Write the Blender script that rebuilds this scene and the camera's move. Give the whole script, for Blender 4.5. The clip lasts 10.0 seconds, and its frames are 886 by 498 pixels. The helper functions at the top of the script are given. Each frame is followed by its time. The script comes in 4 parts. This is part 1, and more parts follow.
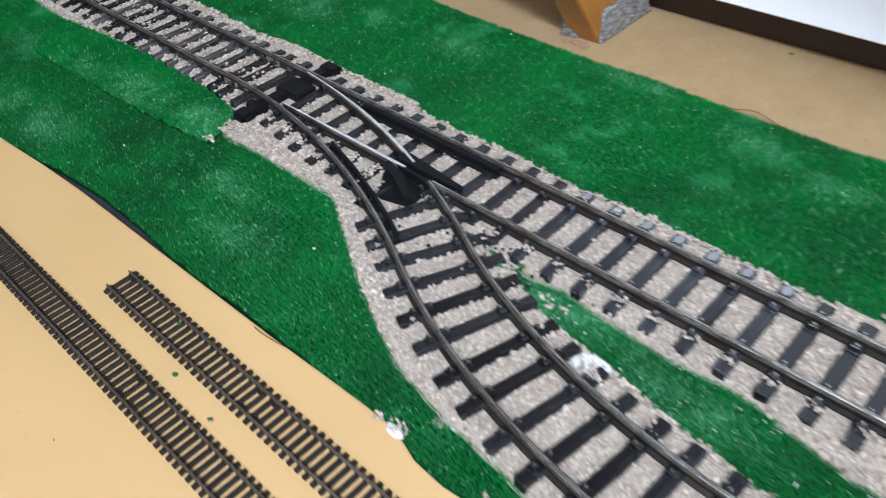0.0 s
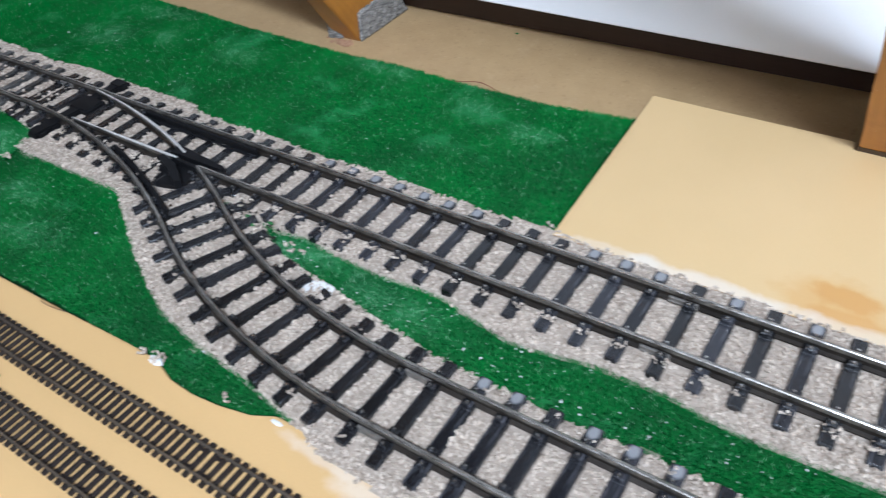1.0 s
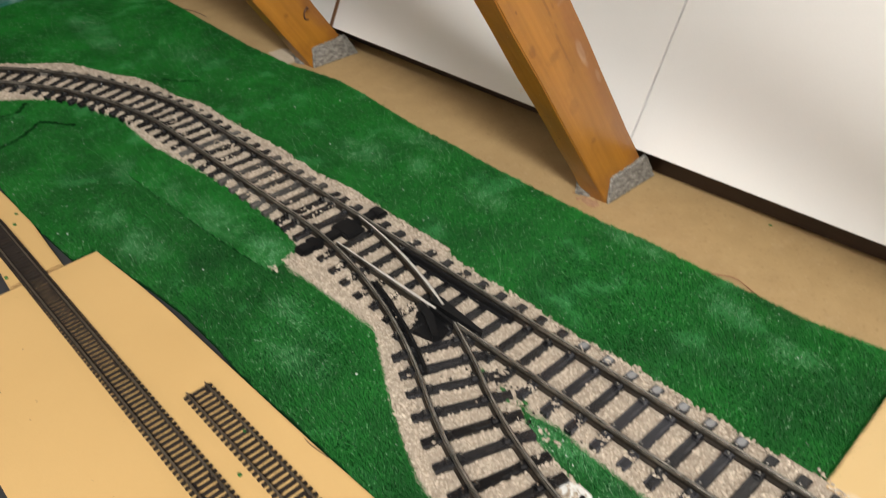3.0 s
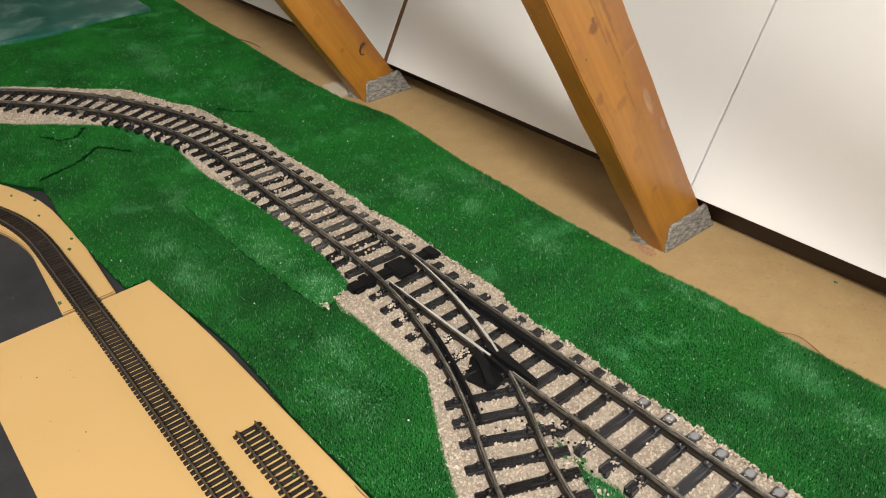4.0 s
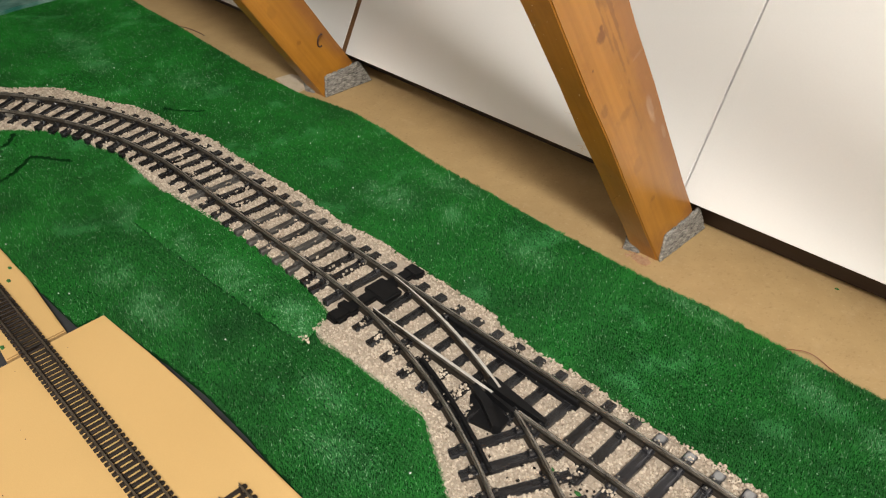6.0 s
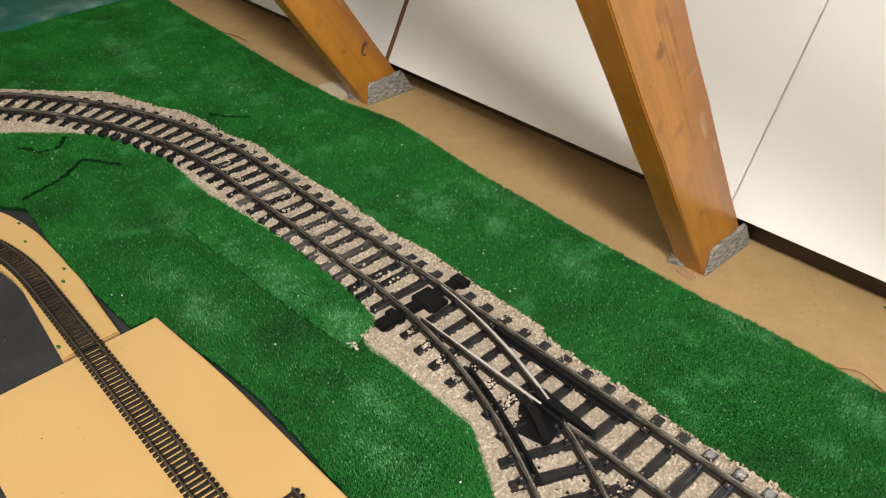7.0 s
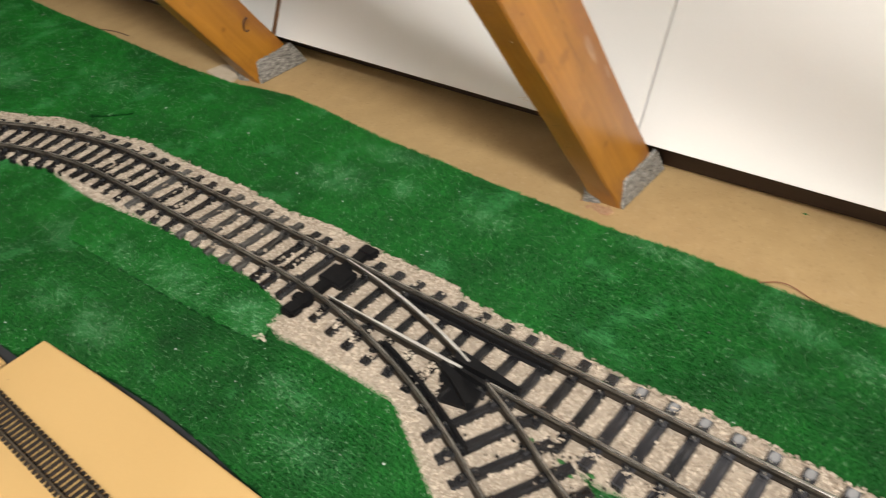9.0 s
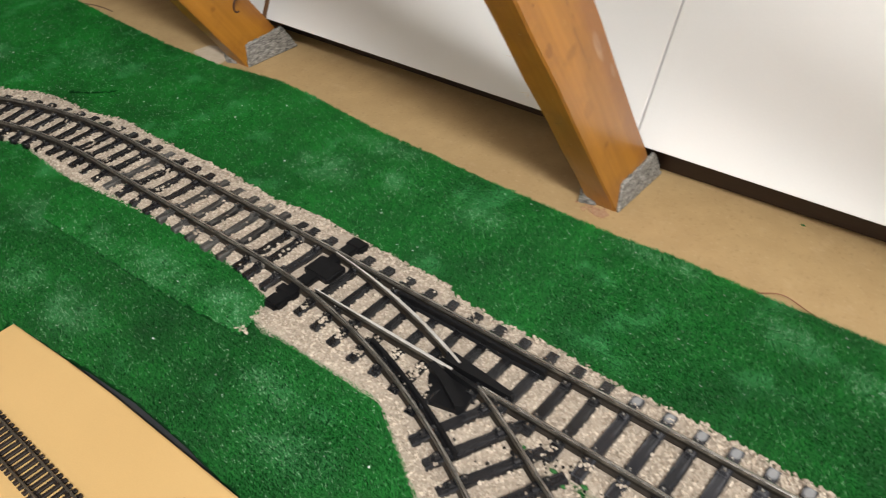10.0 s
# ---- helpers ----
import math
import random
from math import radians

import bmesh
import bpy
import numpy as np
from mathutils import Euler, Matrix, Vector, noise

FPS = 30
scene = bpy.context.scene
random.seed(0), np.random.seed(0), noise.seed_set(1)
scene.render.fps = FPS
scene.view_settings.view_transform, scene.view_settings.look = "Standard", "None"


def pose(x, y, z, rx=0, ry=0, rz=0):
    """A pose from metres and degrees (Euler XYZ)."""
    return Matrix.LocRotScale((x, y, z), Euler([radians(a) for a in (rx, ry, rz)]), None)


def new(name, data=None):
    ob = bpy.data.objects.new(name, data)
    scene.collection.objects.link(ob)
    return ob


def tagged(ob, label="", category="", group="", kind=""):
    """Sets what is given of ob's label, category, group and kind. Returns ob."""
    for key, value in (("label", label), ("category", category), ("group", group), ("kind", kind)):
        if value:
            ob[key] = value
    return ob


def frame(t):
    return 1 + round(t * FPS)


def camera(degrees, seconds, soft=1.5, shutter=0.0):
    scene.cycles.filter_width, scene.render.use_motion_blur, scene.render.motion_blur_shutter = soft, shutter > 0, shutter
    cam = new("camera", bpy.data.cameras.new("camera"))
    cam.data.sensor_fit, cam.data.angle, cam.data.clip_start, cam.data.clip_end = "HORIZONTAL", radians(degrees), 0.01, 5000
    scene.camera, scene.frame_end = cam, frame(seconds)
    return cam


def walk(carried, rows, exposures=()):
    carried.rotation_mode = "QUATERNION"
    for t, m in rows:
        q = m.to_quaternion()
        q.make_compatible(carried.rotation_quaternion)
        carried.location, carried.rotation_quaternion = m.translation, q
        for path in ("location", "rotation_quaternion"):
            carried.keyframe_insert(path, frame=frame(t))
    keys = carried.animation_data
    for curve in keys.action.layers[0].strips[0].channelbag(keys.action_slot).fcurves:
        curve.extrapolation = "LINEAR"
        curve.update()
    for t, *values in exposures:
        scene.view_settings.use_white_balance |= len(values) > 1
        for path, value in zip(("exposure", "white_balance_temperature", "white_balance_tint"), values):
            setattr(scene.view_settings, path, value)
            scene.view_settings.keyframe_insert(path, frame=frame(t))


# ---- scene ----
cam = camera(59.6, 10.0, soft=1.05, shutter=0.35)
PATH = [
    (0.0, 0.3544, -0.5408, 0.3376, 47.53, 4.03, 43.42),
    (0.2, 0.3968, -0.5552, 0.3525, 47.48, 4.67, 42.04),
    (0.5, 0.4435, -0.5733, 0.3650, 47.73, 5.21, 39.36),
    (0.8, 0.4844, -0.5645, 0.3590, 47.99, 5.34, 35.62),
    (1.0, 0.5101, -0.5522, 0.3594, 48.32, 5.03, 33.59),
    (1.3, 0.5325, -0.5468, 0.3636, 47.96, 4.25, 32.53),
    (1.5, 0.5132, -0.5529, 0.3750, 47.50, 3.47, 33.17),
    (1.7, 0.4842, -0.5579, 0.3814, 47.34, 3.00, 35.02),
    (2.0, 0.4469, -0.5604, 0.3906, 47.94, 2.44, 38.99),
    (2.2, 0.4293, -0.5660, 0.4035, 48.79, 2.22, 41.50),
    (2.5, 0.4208, -0.5667, 0.4100, 50.10, 2.08, 44.09),
    (2.7, 0.4165, -0.5693, 0.4182, 51.54, 2.24, 45.41),
    (3.0, 0.3994, -0.5802, 0.4399, 54.12, 2.14, 47.16),
    (3.2, 0.3902, -0.5825, 0.4487, 55.35, 1.89, 48.17),
    (4.3, 0.3706, -0.5874, 0.4421, 56.44, 1.33, 50.62),
    (4.5, 0.3699, -0.5875, 0.4441, 55.73, 1.37, 50.61),
    (4.8, 0.3651, -0.5871, 0.4420, 54.99, 1.30, 50.18),
    (5.0, 0.3583, -0.5832, 0.4377, 54.64, 1.03, 49.57),
    (5.2, 0.3512, -0.5793, 0.4354, 54.39, 0.86, 48.66),
    (5.5, 0.3307, -0.5699, 0.4342, 54.10, 0.61, 46.65),
    (5.7, 0.3087, -0.5654, 0.4403, 53.99, 0.62, 45.69),
    (6.8, 0.2788, -0.5846, 0.4635, 54.31, 0.64, 46.90),
    (7.0, 0.2764, -0.5865, 0.4584, 54.44, 0.59, 47.70),
    (7.2, 0.2671, -0.5864, 0.4531, 54.26, 0.65, 48.31),
    (7.5, 0.2458, -0.5735, 0.4464, 53.65, 0.85, 48.73),
    (7.8, 0.2386, -0.5669, 0.4463, 53.19, 1.24, 48.59),
    (8.0, 0.2378, -0.5618, 0.4480, 52.98, 1.79, 48.23),
    (8.2, 0.2350, -0.5548, 0.4442, 53.00, 2.71, 47.64),
    (8.5, 0.2365, -0.5473, 0.4369, 53.00, 4.05, 45.66),
    (8.7, 0.2513, -0.5434, 0.4294, 52.54, 4.82, 43.56),
    (9.0, 0.2863, -0.5374, 0.4271, 52.02, 5.41, 39.89),
    (9.2, 0.3117, -0.5338, 0.4218, 51.92, 5.26, 37.99),
    (9.5, 0.3182, -0.5348, 0.4165, 51.59, 4.66, 36.89),
    (9.7, 0.3006, -0.5350, 0.4187, 51.52, 3.84, 37.47),
    (10.0, 0.2649, -0.5339, 0.4166, 51.68, 2.44, 39.97),
]
walk(cam, [(t, pose(x, y, z, rx, ry, rz)) for t, x, y, z, rx, ry, rz in PATH], [(0.0, 0.05, 5050, 10), (0.5, 0.0, 5000, 10), (1.0, -0.1, 4980, 10), (1.5, -0.2, 5350, 10), (2.0, -0.22, 6250, 10), (3.0, -0.1, 6450, 10), (4.5, 0.0, 6600, 10), (7.0, 0.04, 6650, 10), (8.0, 0.12, 6650, 10), (9.0, 0.12, 6550, 10), (10.0, 0.06, 6250, 10)])

# ---- light ----
world = bpy.data.worlds.new("attic_air")
scene.world = world
world.use_nodes = True
world.node_tree.nodes["Background"].inputs[0].default_value = (1.0, 0.93, 0.85, 1)
world.node_tree.nodes["Background"].inputs[1].default_value = 0.02
# unseen main light, set by the shadows' run; three point lamps soften their edges
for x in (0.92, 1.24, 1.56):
    lamp_data = bpy.data.lights.new("unseen_lamp", "POINT")
    lamp_data.shadow_soft_size = 0.12
    lamp_data.energy, lamp_data.color = 106.0, (1.0, 0.985, 0.94)
    lamp_ob = new("unseen_lamp", lamp_data)
    lamp_ob.location = (x, -1.49, 1.90)


# ---- materials ----
def material(name, dark, light, scale=40.0, rough=0.6, metal=0.0, bump=0.2, fine=400.0, stretch=(1, 1, 1), coat=0.0,
             spread=(0.3, 0.7), depth=0.001, island=0.0, obj_random=0.0, specular=0.5):
    """Two colours mixed by coarse and fine noise, with fine relief; island or obj_random: share of the mix taken from the piece itself."""
    m = bpy.data.materials.new(name)
    m.use_nodes = True
    nt = m.node_tree
    nd, ln = nt.nodes, nt.links
    b = nd["Principled BSDF"]
    tc = nd.new("ShaderNodeTexCoord")
    mp = nd.new("ShaderNodeMapping")
    mp.inputs["Scale"].default_value = stretch
    ln.new(tc.outputs["Object"], mp.inputs["Vector"])
    n1, n2 = nd.new("ShaderNodeTexNoise"), nd.new("ShaderNodeTexNoise")
    n1.inputs["Scale"].default_value, n1.inputs["Detail"].default_value = scale, 5
    n2.inputs["Scale"].default_value, n2.inputs["Detail"].default_value = fine, 3
    ln.new(mp.outputs[0], n1.inputs["Vector"])
    ln.new(mp.outputs[0], n2.inputs["Vector"])
    add = nd.new("ShaderNodeMath")
    add.operation = "MULTIPLY_ADD"
    ln.new(n2.outputs["Fac"], add.inputs[0])
    add.inputs[1].default_value = 0.35
    half = nd.new("ShaderNodeMath")
    half.operation = "MULTIPLY"
    half.inputs[1].default_value = 0.65
    ln.new(n1.outputs["Fac"], half.inputs[0])
    ln.new(half.outputs[0], add.inputs[2])
    fac = add.outputs[0]
    if island or obj_random:
        src = nd.new("ShaderNodeNewGeometry").outputs["Random Per Island"] if island else nd.new("ShaderNodeObjectInfo").outputs["Random"]
        mixf = nd.new("ShaderNodeMix")
        mixf.inputs[0].default_value = island or obj_random
        ln.new(fac, mixf.inputs[2])
        ln.new(src, mixf.inputs[3])
        fac = mixf.outputs[0]
    ramp = nd.new("ShaderNodeValToRGB")
    ramp.color_ramp.elements[0].position, ramp.color_ramp.elements[0].color = spread[0], (*dark, 1)
    ramp.color_ramp.elements[1].position, ramp.color_ramp.elements[1].color = spread[1], (*light, 1)
    ln.new(fac, ramp.inputs[0])
    ln.new(ramp.outputs[0], b.inputs["Base Color"])
    b.inputs["Roughness"].default_value = rough
    b.inputs["Metallic"].default_value = metal
    b.inputs["Coat Weight"].default_value = coat
    b.inputs["Coat Roughness"].default_value = 0.25
    b.inputs["Specular IOR Level"].default_value = specular
    if bump:
        bp = nd.new("ShaderNodeBump")
        bp.inputs["Strength"].default_value, bp.inputs["Distance"].default_value = bump, depth
        ln.new(add.outputs[0], bp.inputs["Height"])
        ln.new(bp.outputs[0], b.inputs["Normal"])
    return m


def tint(m, colour, where, size, amount=0.8, wobble=0.4):
    """A patch of that colour on a material, round a place, with an uneven rim."""
    nt = m.node_tree
    nd, ln = nt.nodes, nt.links
    b = nd["Principled BSDF"]
    old = b.inputs["Base Color"].links[0].from_socket
    tc = nd.new("ShaderNodeTexCoord")
    mp = nd.new("ShaderNodeMapping")
    mp.vector_type = "POINT"
    mp.inputs["Location"].default_value = [-where[k] / size[k] for k in range(3)]
    mp.inputs["Scale"].default_value = [1 / s for s in size]
    ln.new(tc.outputs["Object"], mp.inputs["Vector"])
    dist = nd.new("ShaderNodeVectorMath")
    dist.operation = "LENGTH"
    ln.new(mp.outputs[0], dist.inputs[0])
    nz = nd.new("ShaderNodeTexNoise")
    nz.inputs["Scale"].default_value, nz.inputs["Detail"].default_value = 60, 4
    ln.new(tc.outputs["Object"], nz.inputs["Vector"])
    ad = nd.new("ShaderNodeMath")
    ad.operation = "MULTIPLY_ADD"
    ln.new(nz.outputs["Fac"], ad.inputs[0])
    ad.inputs[1].default_value = wobble * 2
    ln.new(dist.outputs["Value"], ad.inputs[2])
    mr = nd.new("ShaderNodeMapRange")
    mr.inputs["From Min"].default_value, mr.inputs["From Max"].default_value = 1.25 + wobble, 0.7 + wobble
    mr.inputs["To Min"].default_value, mr.inputs["To Max"].default_value = 0.0, amount
    ln.new(ad.outputs[0], mr.inputs["Value"])
    mix = nd.new("ShaderNodeMix")
    mix.data_type = "RGBA"
    ln.new(mr.outputs[0], mix.inputs[0])
    ln.new(old, mix.inputs[6])
    mix.inputs[7].default_value = (*colour, 1)
    ln.new(mix.outputs[2], b.inputs["Base Color"])


M_FLOOR = material("chipboard", (0.385, 0.258, 0.118), (0.455, 0.312, 0.147), 35, 0.65, bump=0.15, fine=1400)
M_BOARD = material("hardboard", (0.575, 0.37, 0.148), (0.65, 0.425, 0.178), 5, 0.55, bump=0.04, fine=1200)
M_BOARD_R = material("hardboard_pale", (0.60, 0.42, 0.19), (0.68, 0.48, 0.23), 6, 0.55, bump=0.04, fine=1200)
M_BOARD_EDGE = material("sawn_edge", (0.30, 0.18, 0.07), (0.42, 0.26, 0.11), 200, 0.9)
M_BLACK = material("black_board", (0.018, 0.019, 0.022), (0.045, 0.046, 0.050), 30, 0.55, bump=0.2, fine=300)
M_WHITE = material("white_panel", (0.765, 0.755, 0.74), (0.805, 0.795, 0.78), 3, 0.45, bump=0.02, fine=500)
# tones of the unseen walls and ceiling are set for bounce light
M_PLASTER = material("plaster", (0.36, 0.34, 0.315), (0.42, 0.40, 0.37), 4, 0.9)
M_SHELL = material("unseen_boarding_dark", (0.06, 0.042, 0.027), (0.10, 0.075, 0.05), 8, 0.8, bump=0.2, fine=90, stretch=(0.2, 1, 1))
M_CEILING = material("unseen_ceiling_dark", (0.075, 0.065, 0.055), (0.11, 0.10, 0.085), 5, 0.9)
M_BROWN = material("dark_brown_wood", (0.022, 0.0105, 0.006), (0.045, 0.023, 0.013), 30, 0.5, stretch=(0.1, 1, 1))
M_STRIP = material("brown_strip", (0.12, 0.058, 0.022), (0.20, 0.10, 0.042), 30, 0.5, stretch=(1, 1, 0.1))
M_WOOD = material("varnished_pine", (0.300, 0.122, 0.011), (0.445, 0.192, 0.021), 70, 0.40, bump=0.12, fine=260, stretch=(1, 1, 0.05), coat=0.2, spread=(0.30, 0.70))
M_FELT = material("grey_felt", (0.05, 0.048, 0.044), (0.44, 0.42, 0.38), 300, 0.95, bump=0.9, fine=1100, stretch=(1, 0.35, 1.3), spread=(0.34, 0.66))
# backing tone is darkened to hold the shade inside the mats' seams
M_BACKING = material("grass_backing", (0.0012, 0.020, 0.0035), (0.003, 0.042, 0.007), 90, 0.9, specular=0.1)
M_GRASS = material("grass_pile", (0.0022, 0.050, 0.0058), (0.013, 0.205, 0.021), 11, 0.55, bump=0, fine=70, island=0.36, spread=(0.28, 0.74), specular=0.18)
def pile_normals(m, share):
    nd, ln = m.node_tree.nodes, m.node_tree.links
    geo, up, mul, ad, nrm = nd.new("ShaderNodeNewGeometry"), nd.new("ShaderNodeCombineXYZ"), nd.new("ShaderNodeVectorMath"), nd.new("ShaderNodeVectorMath"), nd.new("ShaderNodeVectorMath")
    up.inputs[2].default_value = 1 - share
    mul.operation, ad.operation, nrm.operation = "SCALE", "ADD", "NORMALIZE"
    mul.inputs["Scale"].default_value = share
    ln.new(geo.outputs["Normal"], mul.inputs[0])
    ln.new(mul.outputs[0], ad.inputs[0])
    ln.new(up.outputs[0], ad.inputs[1])
    ln.new(ad.outputs[0], nrm.inputs[0])
    ln.new(nrm.outputs[0], nd["Principled BSDF"].inputs["Normal"])


pile_normals(M_GRASS, 0.5)


def patchy(m, colour, scale, low, high, amount, seed=0.0, stretch=(1, 1, 1)):
    """Uneven patches of another colour."""
    nd, ln = m.node_tree.nodes, m.node_tree.links
    b = nd["Principled BSDF"]
    old = b.inputs["Base Color"].links[0].from_socket
    tc, mp, nz, mr, mix = nd.new("ShaderNodeTexCoord"), nd.new("ShaderNodeMapping"), nd.new("ShaderNodeTexNoise"), nd.new("ShaderNodeMapRange"), nd.new("ShaderNodeMix")
    mp.inputs["Location"].default_value, mp.inputs["Scale"].default_value = (seed, seed * 0.7, 0), stretch
    nz.inputs["Scale"].default_value, nz.inputs["Detail"].default_value, nz.inputs["Roughness"].default_value = scale, 6, 0.62
    mr.inputs["From Min"].default_value, mr.inputs["From Max"].default_value, mr.inputs["To Max"].default_value = low, high, amount
    mix.data_type = "RGBA"
    ln.new(tc.outputs["Object"], mp.inputs[0])
    ln.new(mp.outputs[0], nz.inputs["Vector"])
    ln.new(nz.outputs["Fac"], mr.inputs["Value"])
    ln.new(mr.outputs[0], mix.inputs[0])
    ln.new(old, mix.inputs[6])
    mix.inputs[7].default_value = (*colour, 1)
    ln.new(mix.outputs[2], b.inputs["Base Color"])


patchy(M_GRASS, (0.060, 0.31, 0.095), 17, 0.565, 0.74, 0.7, 1.3)
patchy(M_GRASS, (0.0012, 0.040, 0.0045), 9, 0.50, 0.70, 0.65, 7.7)


def worn_glint_pile(m, spots, pale=(0.058, 0.265, 0.085), glint=(0.40, 0.66, 0.40)):
    """Trodden pale places in the pile, and pale fibres painted as glints, more of them there."""
    nd, ln = m.node_tree.nodes, m.node_tree.links
    b = nd["Principled BSDF"]
    old = b.inputs["Base Color"].links[0].from_socket
    tc, nz, geo = nd.new("ShaderNodeTexCoord"), nd.new("ShaderNodeTexNoise"), nd.new("ShaderNodeNewGeometry")
    nz.inputs["Scale"].default_value, nz.inputs["Detail"].default_value, nz.inputs["Roughness"].default_value = 55, 5, 0.65
    ln.new(tc.outputs["Object"], nz.inputs["Vector"])
    total = None
    for x, y, rx, ry, amount in spots:
        mp, far, mr = nd.new("ShaderNodeMapping"), nd.new("ShaderNodeVectorMath"), nd.new("ShaderNodeMapRange")
        mp.inputs["Location"].default_value, mp.inputs["Scale"].default_value = (-x / rx, -y / ry, 0), (1 / rx, 1 / ry, 0)
        far.operation = "LENGTH"
        mr.interpolation_type = "SMOOTHSTEP"
        mr.inputs["From Min"].default_value, mr.inputs["From Max"].default_value, mr.inputs["To Min"].default_value, mr.inputs["To Max"].default_value = 0.1, 1.35, amount, 0.0
        ln.new(tc.outputs["Object"], mp.inputs[0])
        ln.new(mp.outputs[0], far.inputs[0])
        ln.new(far.outputs["Value"], mr.inputs["Value"])
        if total is None:
            total = mr.outputs[0]
        else:
            top = nd.new("ShaderNodeMath")
            top.operation = "MAXIMUM"
            ln.new(total, top.inputs[0])
            ln.new(mr.outputs[0], top.inputs[1])
            total = top.outputs[0]
    grain = nd.new("ShaderNodeMapRange")
    grain.inputs["From Min"].default_value, grain.inputs["From Max"].default_value = 0.36, 0.66
    ln.new(nz.outputs["Fac"], grain.inputs["Value"])
    mask = nd.new("ShaderNodeMath")
    mask.operation = "MULTIPLY"
    ln.new(total, mask.inputs[0])
    ln.new(grain.outputs[0], mask.inputs[1])
    mix = nd.new("ShaderNodeMix")
    mix.data_type = "RGBA"
    ln.new(mask.outputs[0], mix.inputs[0])
    ln.new(old, mix.inputs[6])
    mix.inputs[7].default_value = (*pale, 1)
    # odd blades turn whitish, a painted sparkle in the pile
    odd, over = nd.new("ShaderNodeMath"), nd.new("ShaderNodeMapRange")
    odd.operation = "MULTIPLY_ADD"
    ln.new(mask.outputs[0], odd.inputs[0])
    odd.inputs[1].default_value = 0.15
    ln.new(geo.outputs["Random Per Island"], odd.inputs[2])
    over.inputs["From Min"].default_value, over.inputs["From Max"].default_value, over.inputs["To Max"].default_value = 0.979, 0.993, 0.8
    ln.new(odd.outputs[0], over.inputs["Value"])
    last = nd.new("ShaderNodeMix")
    last.data_type = "RGBA"
    ln.new(over.outputs[0], last.inputs[0])
    ln.new(mix.outputs[2], last.inputs[6])
    last.inputs[7].default_value = (*glint, 1)
    ln.new(last.outputs[2], b.inputs["Base Color"])


WORN_SPOTS = [(-0.262, -0.115, 0.045, 0.026, 0.6), (-0.088, -0.090, 0.036, 0.022, 0.65), (0.185, -0.073, 0.028, 0.013, 0.9), (0.249, -0.088, 0.028, 0.014, 1.0),
              (-0.030, -0.368, 0.042, 0.022, 0.5), (-0.080, -0.340, 0.030, 0.016, 0.7), (-0.270, -0.387, 0.040, 0.022, 0.8), (0.073, -0.050, 0.045, 0.012, 0.7),
              (-0.430, -0.330, 0.035, 0.020, 0.6), (-0.846, -0.182, 0.050, 0.022, 0.6), (-0.240, -0.055, 0.060, 0.016, 0.5), (-0.185, -0.092, 0.030, 0.018, 0.6),
              (-0.965, -0.165, 0.05, 0.03, 0.4), (-0.700, -0.115, 0.05, 0.03, 0.45), (-0.345, -0.392, 0.035, 0.02, 0.7),
              (0.185, -0.288, 0.050, 0.012, 1.0), (0.270, -0.299, 0.055, 0.016, 0.7)]
worn_glint_pile(M_GRASS, WORN_SPOTS)
M_FLAP = material("loose_flap_pile", (0.0022, 0.060, 0.006), (0.014, 0.235, 0.024), 14, 0.55, bump=0, fine=70, island=0.36, spread=(0.28, 0.74), specular=0.18)
pile_normals(M_FLAP, 0.5)
patchy(M_FLAP, (0.0012, 0.040, 0.0045), 11, 0.50, 0.70, 0.55, 3.7)
worn_glint_pile(M_FLAP, [(-0.256, -0.313, 0.050, 0.022, 0.9), (-0.168, -0.306, 0.036, 0.020, 1.0), (-0.345, -0.325, 0.04, 0.02, 0.6)])
M_BED = material("ballast_bed", (0.29, 0.235, 0.18), (0.52, 0.435, 0.35), 300, 0.95, bump=0.6, fine=900)
M_STONE = material("ballast_stone", (0.30, 0.240, 0.182), (0.67, 0.575, 0.465), 60, 0.85, bump=0.3, fine=1500, island=0.75, spread=(0.1, 0.9))
M_PALE = material("pale_stone_glint", (0.52, 0.52, 0.49), (0.86, 0.86, 0.84), 200, 0.7, bump=0.3, fine=900, island=0.7)
M_SLEEPER = material("black_sleeper", (0.005, 0.005, 0.0055), (0.017, 0.017, 0.019), 90, 0.20, bump=0.6, fine=700, stretch=(3, 0.25, 1), obj_random=0.35, specular=0.6)
M_SLEEPER_SHEEN = material("sheen_sleeper", (0.008, 0.008, 0.0095), (0.029, 0.029, 0.034), 90, 0.20, bump=0.6, fine=700, stretch=(3, 0.25, 1), obj_random=0.35)
# pale grey upper ends paint in a sheen off the white panels
tint(M_SLEEPER_SHEEN, (0.34, 0.34, 0.345), (0.0, 0.0350, 0.0130), (0.0032, 0.0042, 0.004), 0.75, 0.9)
M_SLEEPER_DUSTY = material("dusty_sleeper", (0.010, 0.010, 0.0105), (0.050, 0.049, 0.047), 90, 0.3, bump=0.6, fine=700, stretch=(3, 0.25, 1), obj_random=0.35)
patchy(M_SLEEPER_DUSTY, (0.20, 0.19, 0.175), 120, 0.44, 0.66, 0.75, 9.0, (2.0, 0.3, 1))
# grey streaks along the sleepers put their gloss into the colour
for worn, share in ((M_SLEEPER, 0.25), (M_SLEEPER_SHEEN, 0.7)):
    patchy(worn, (0.15, 0.15, 0.165), 190, 0.52, 0.70, share, 4.0, (2.2, 0.16, 1))
M_PLASTIC = material("black_plastic", (0.003, 0.003, 0.0035), (0.007, 0.007, 0.008), 150, 0.6, specular=0.25, bump=0.2, fine=500)
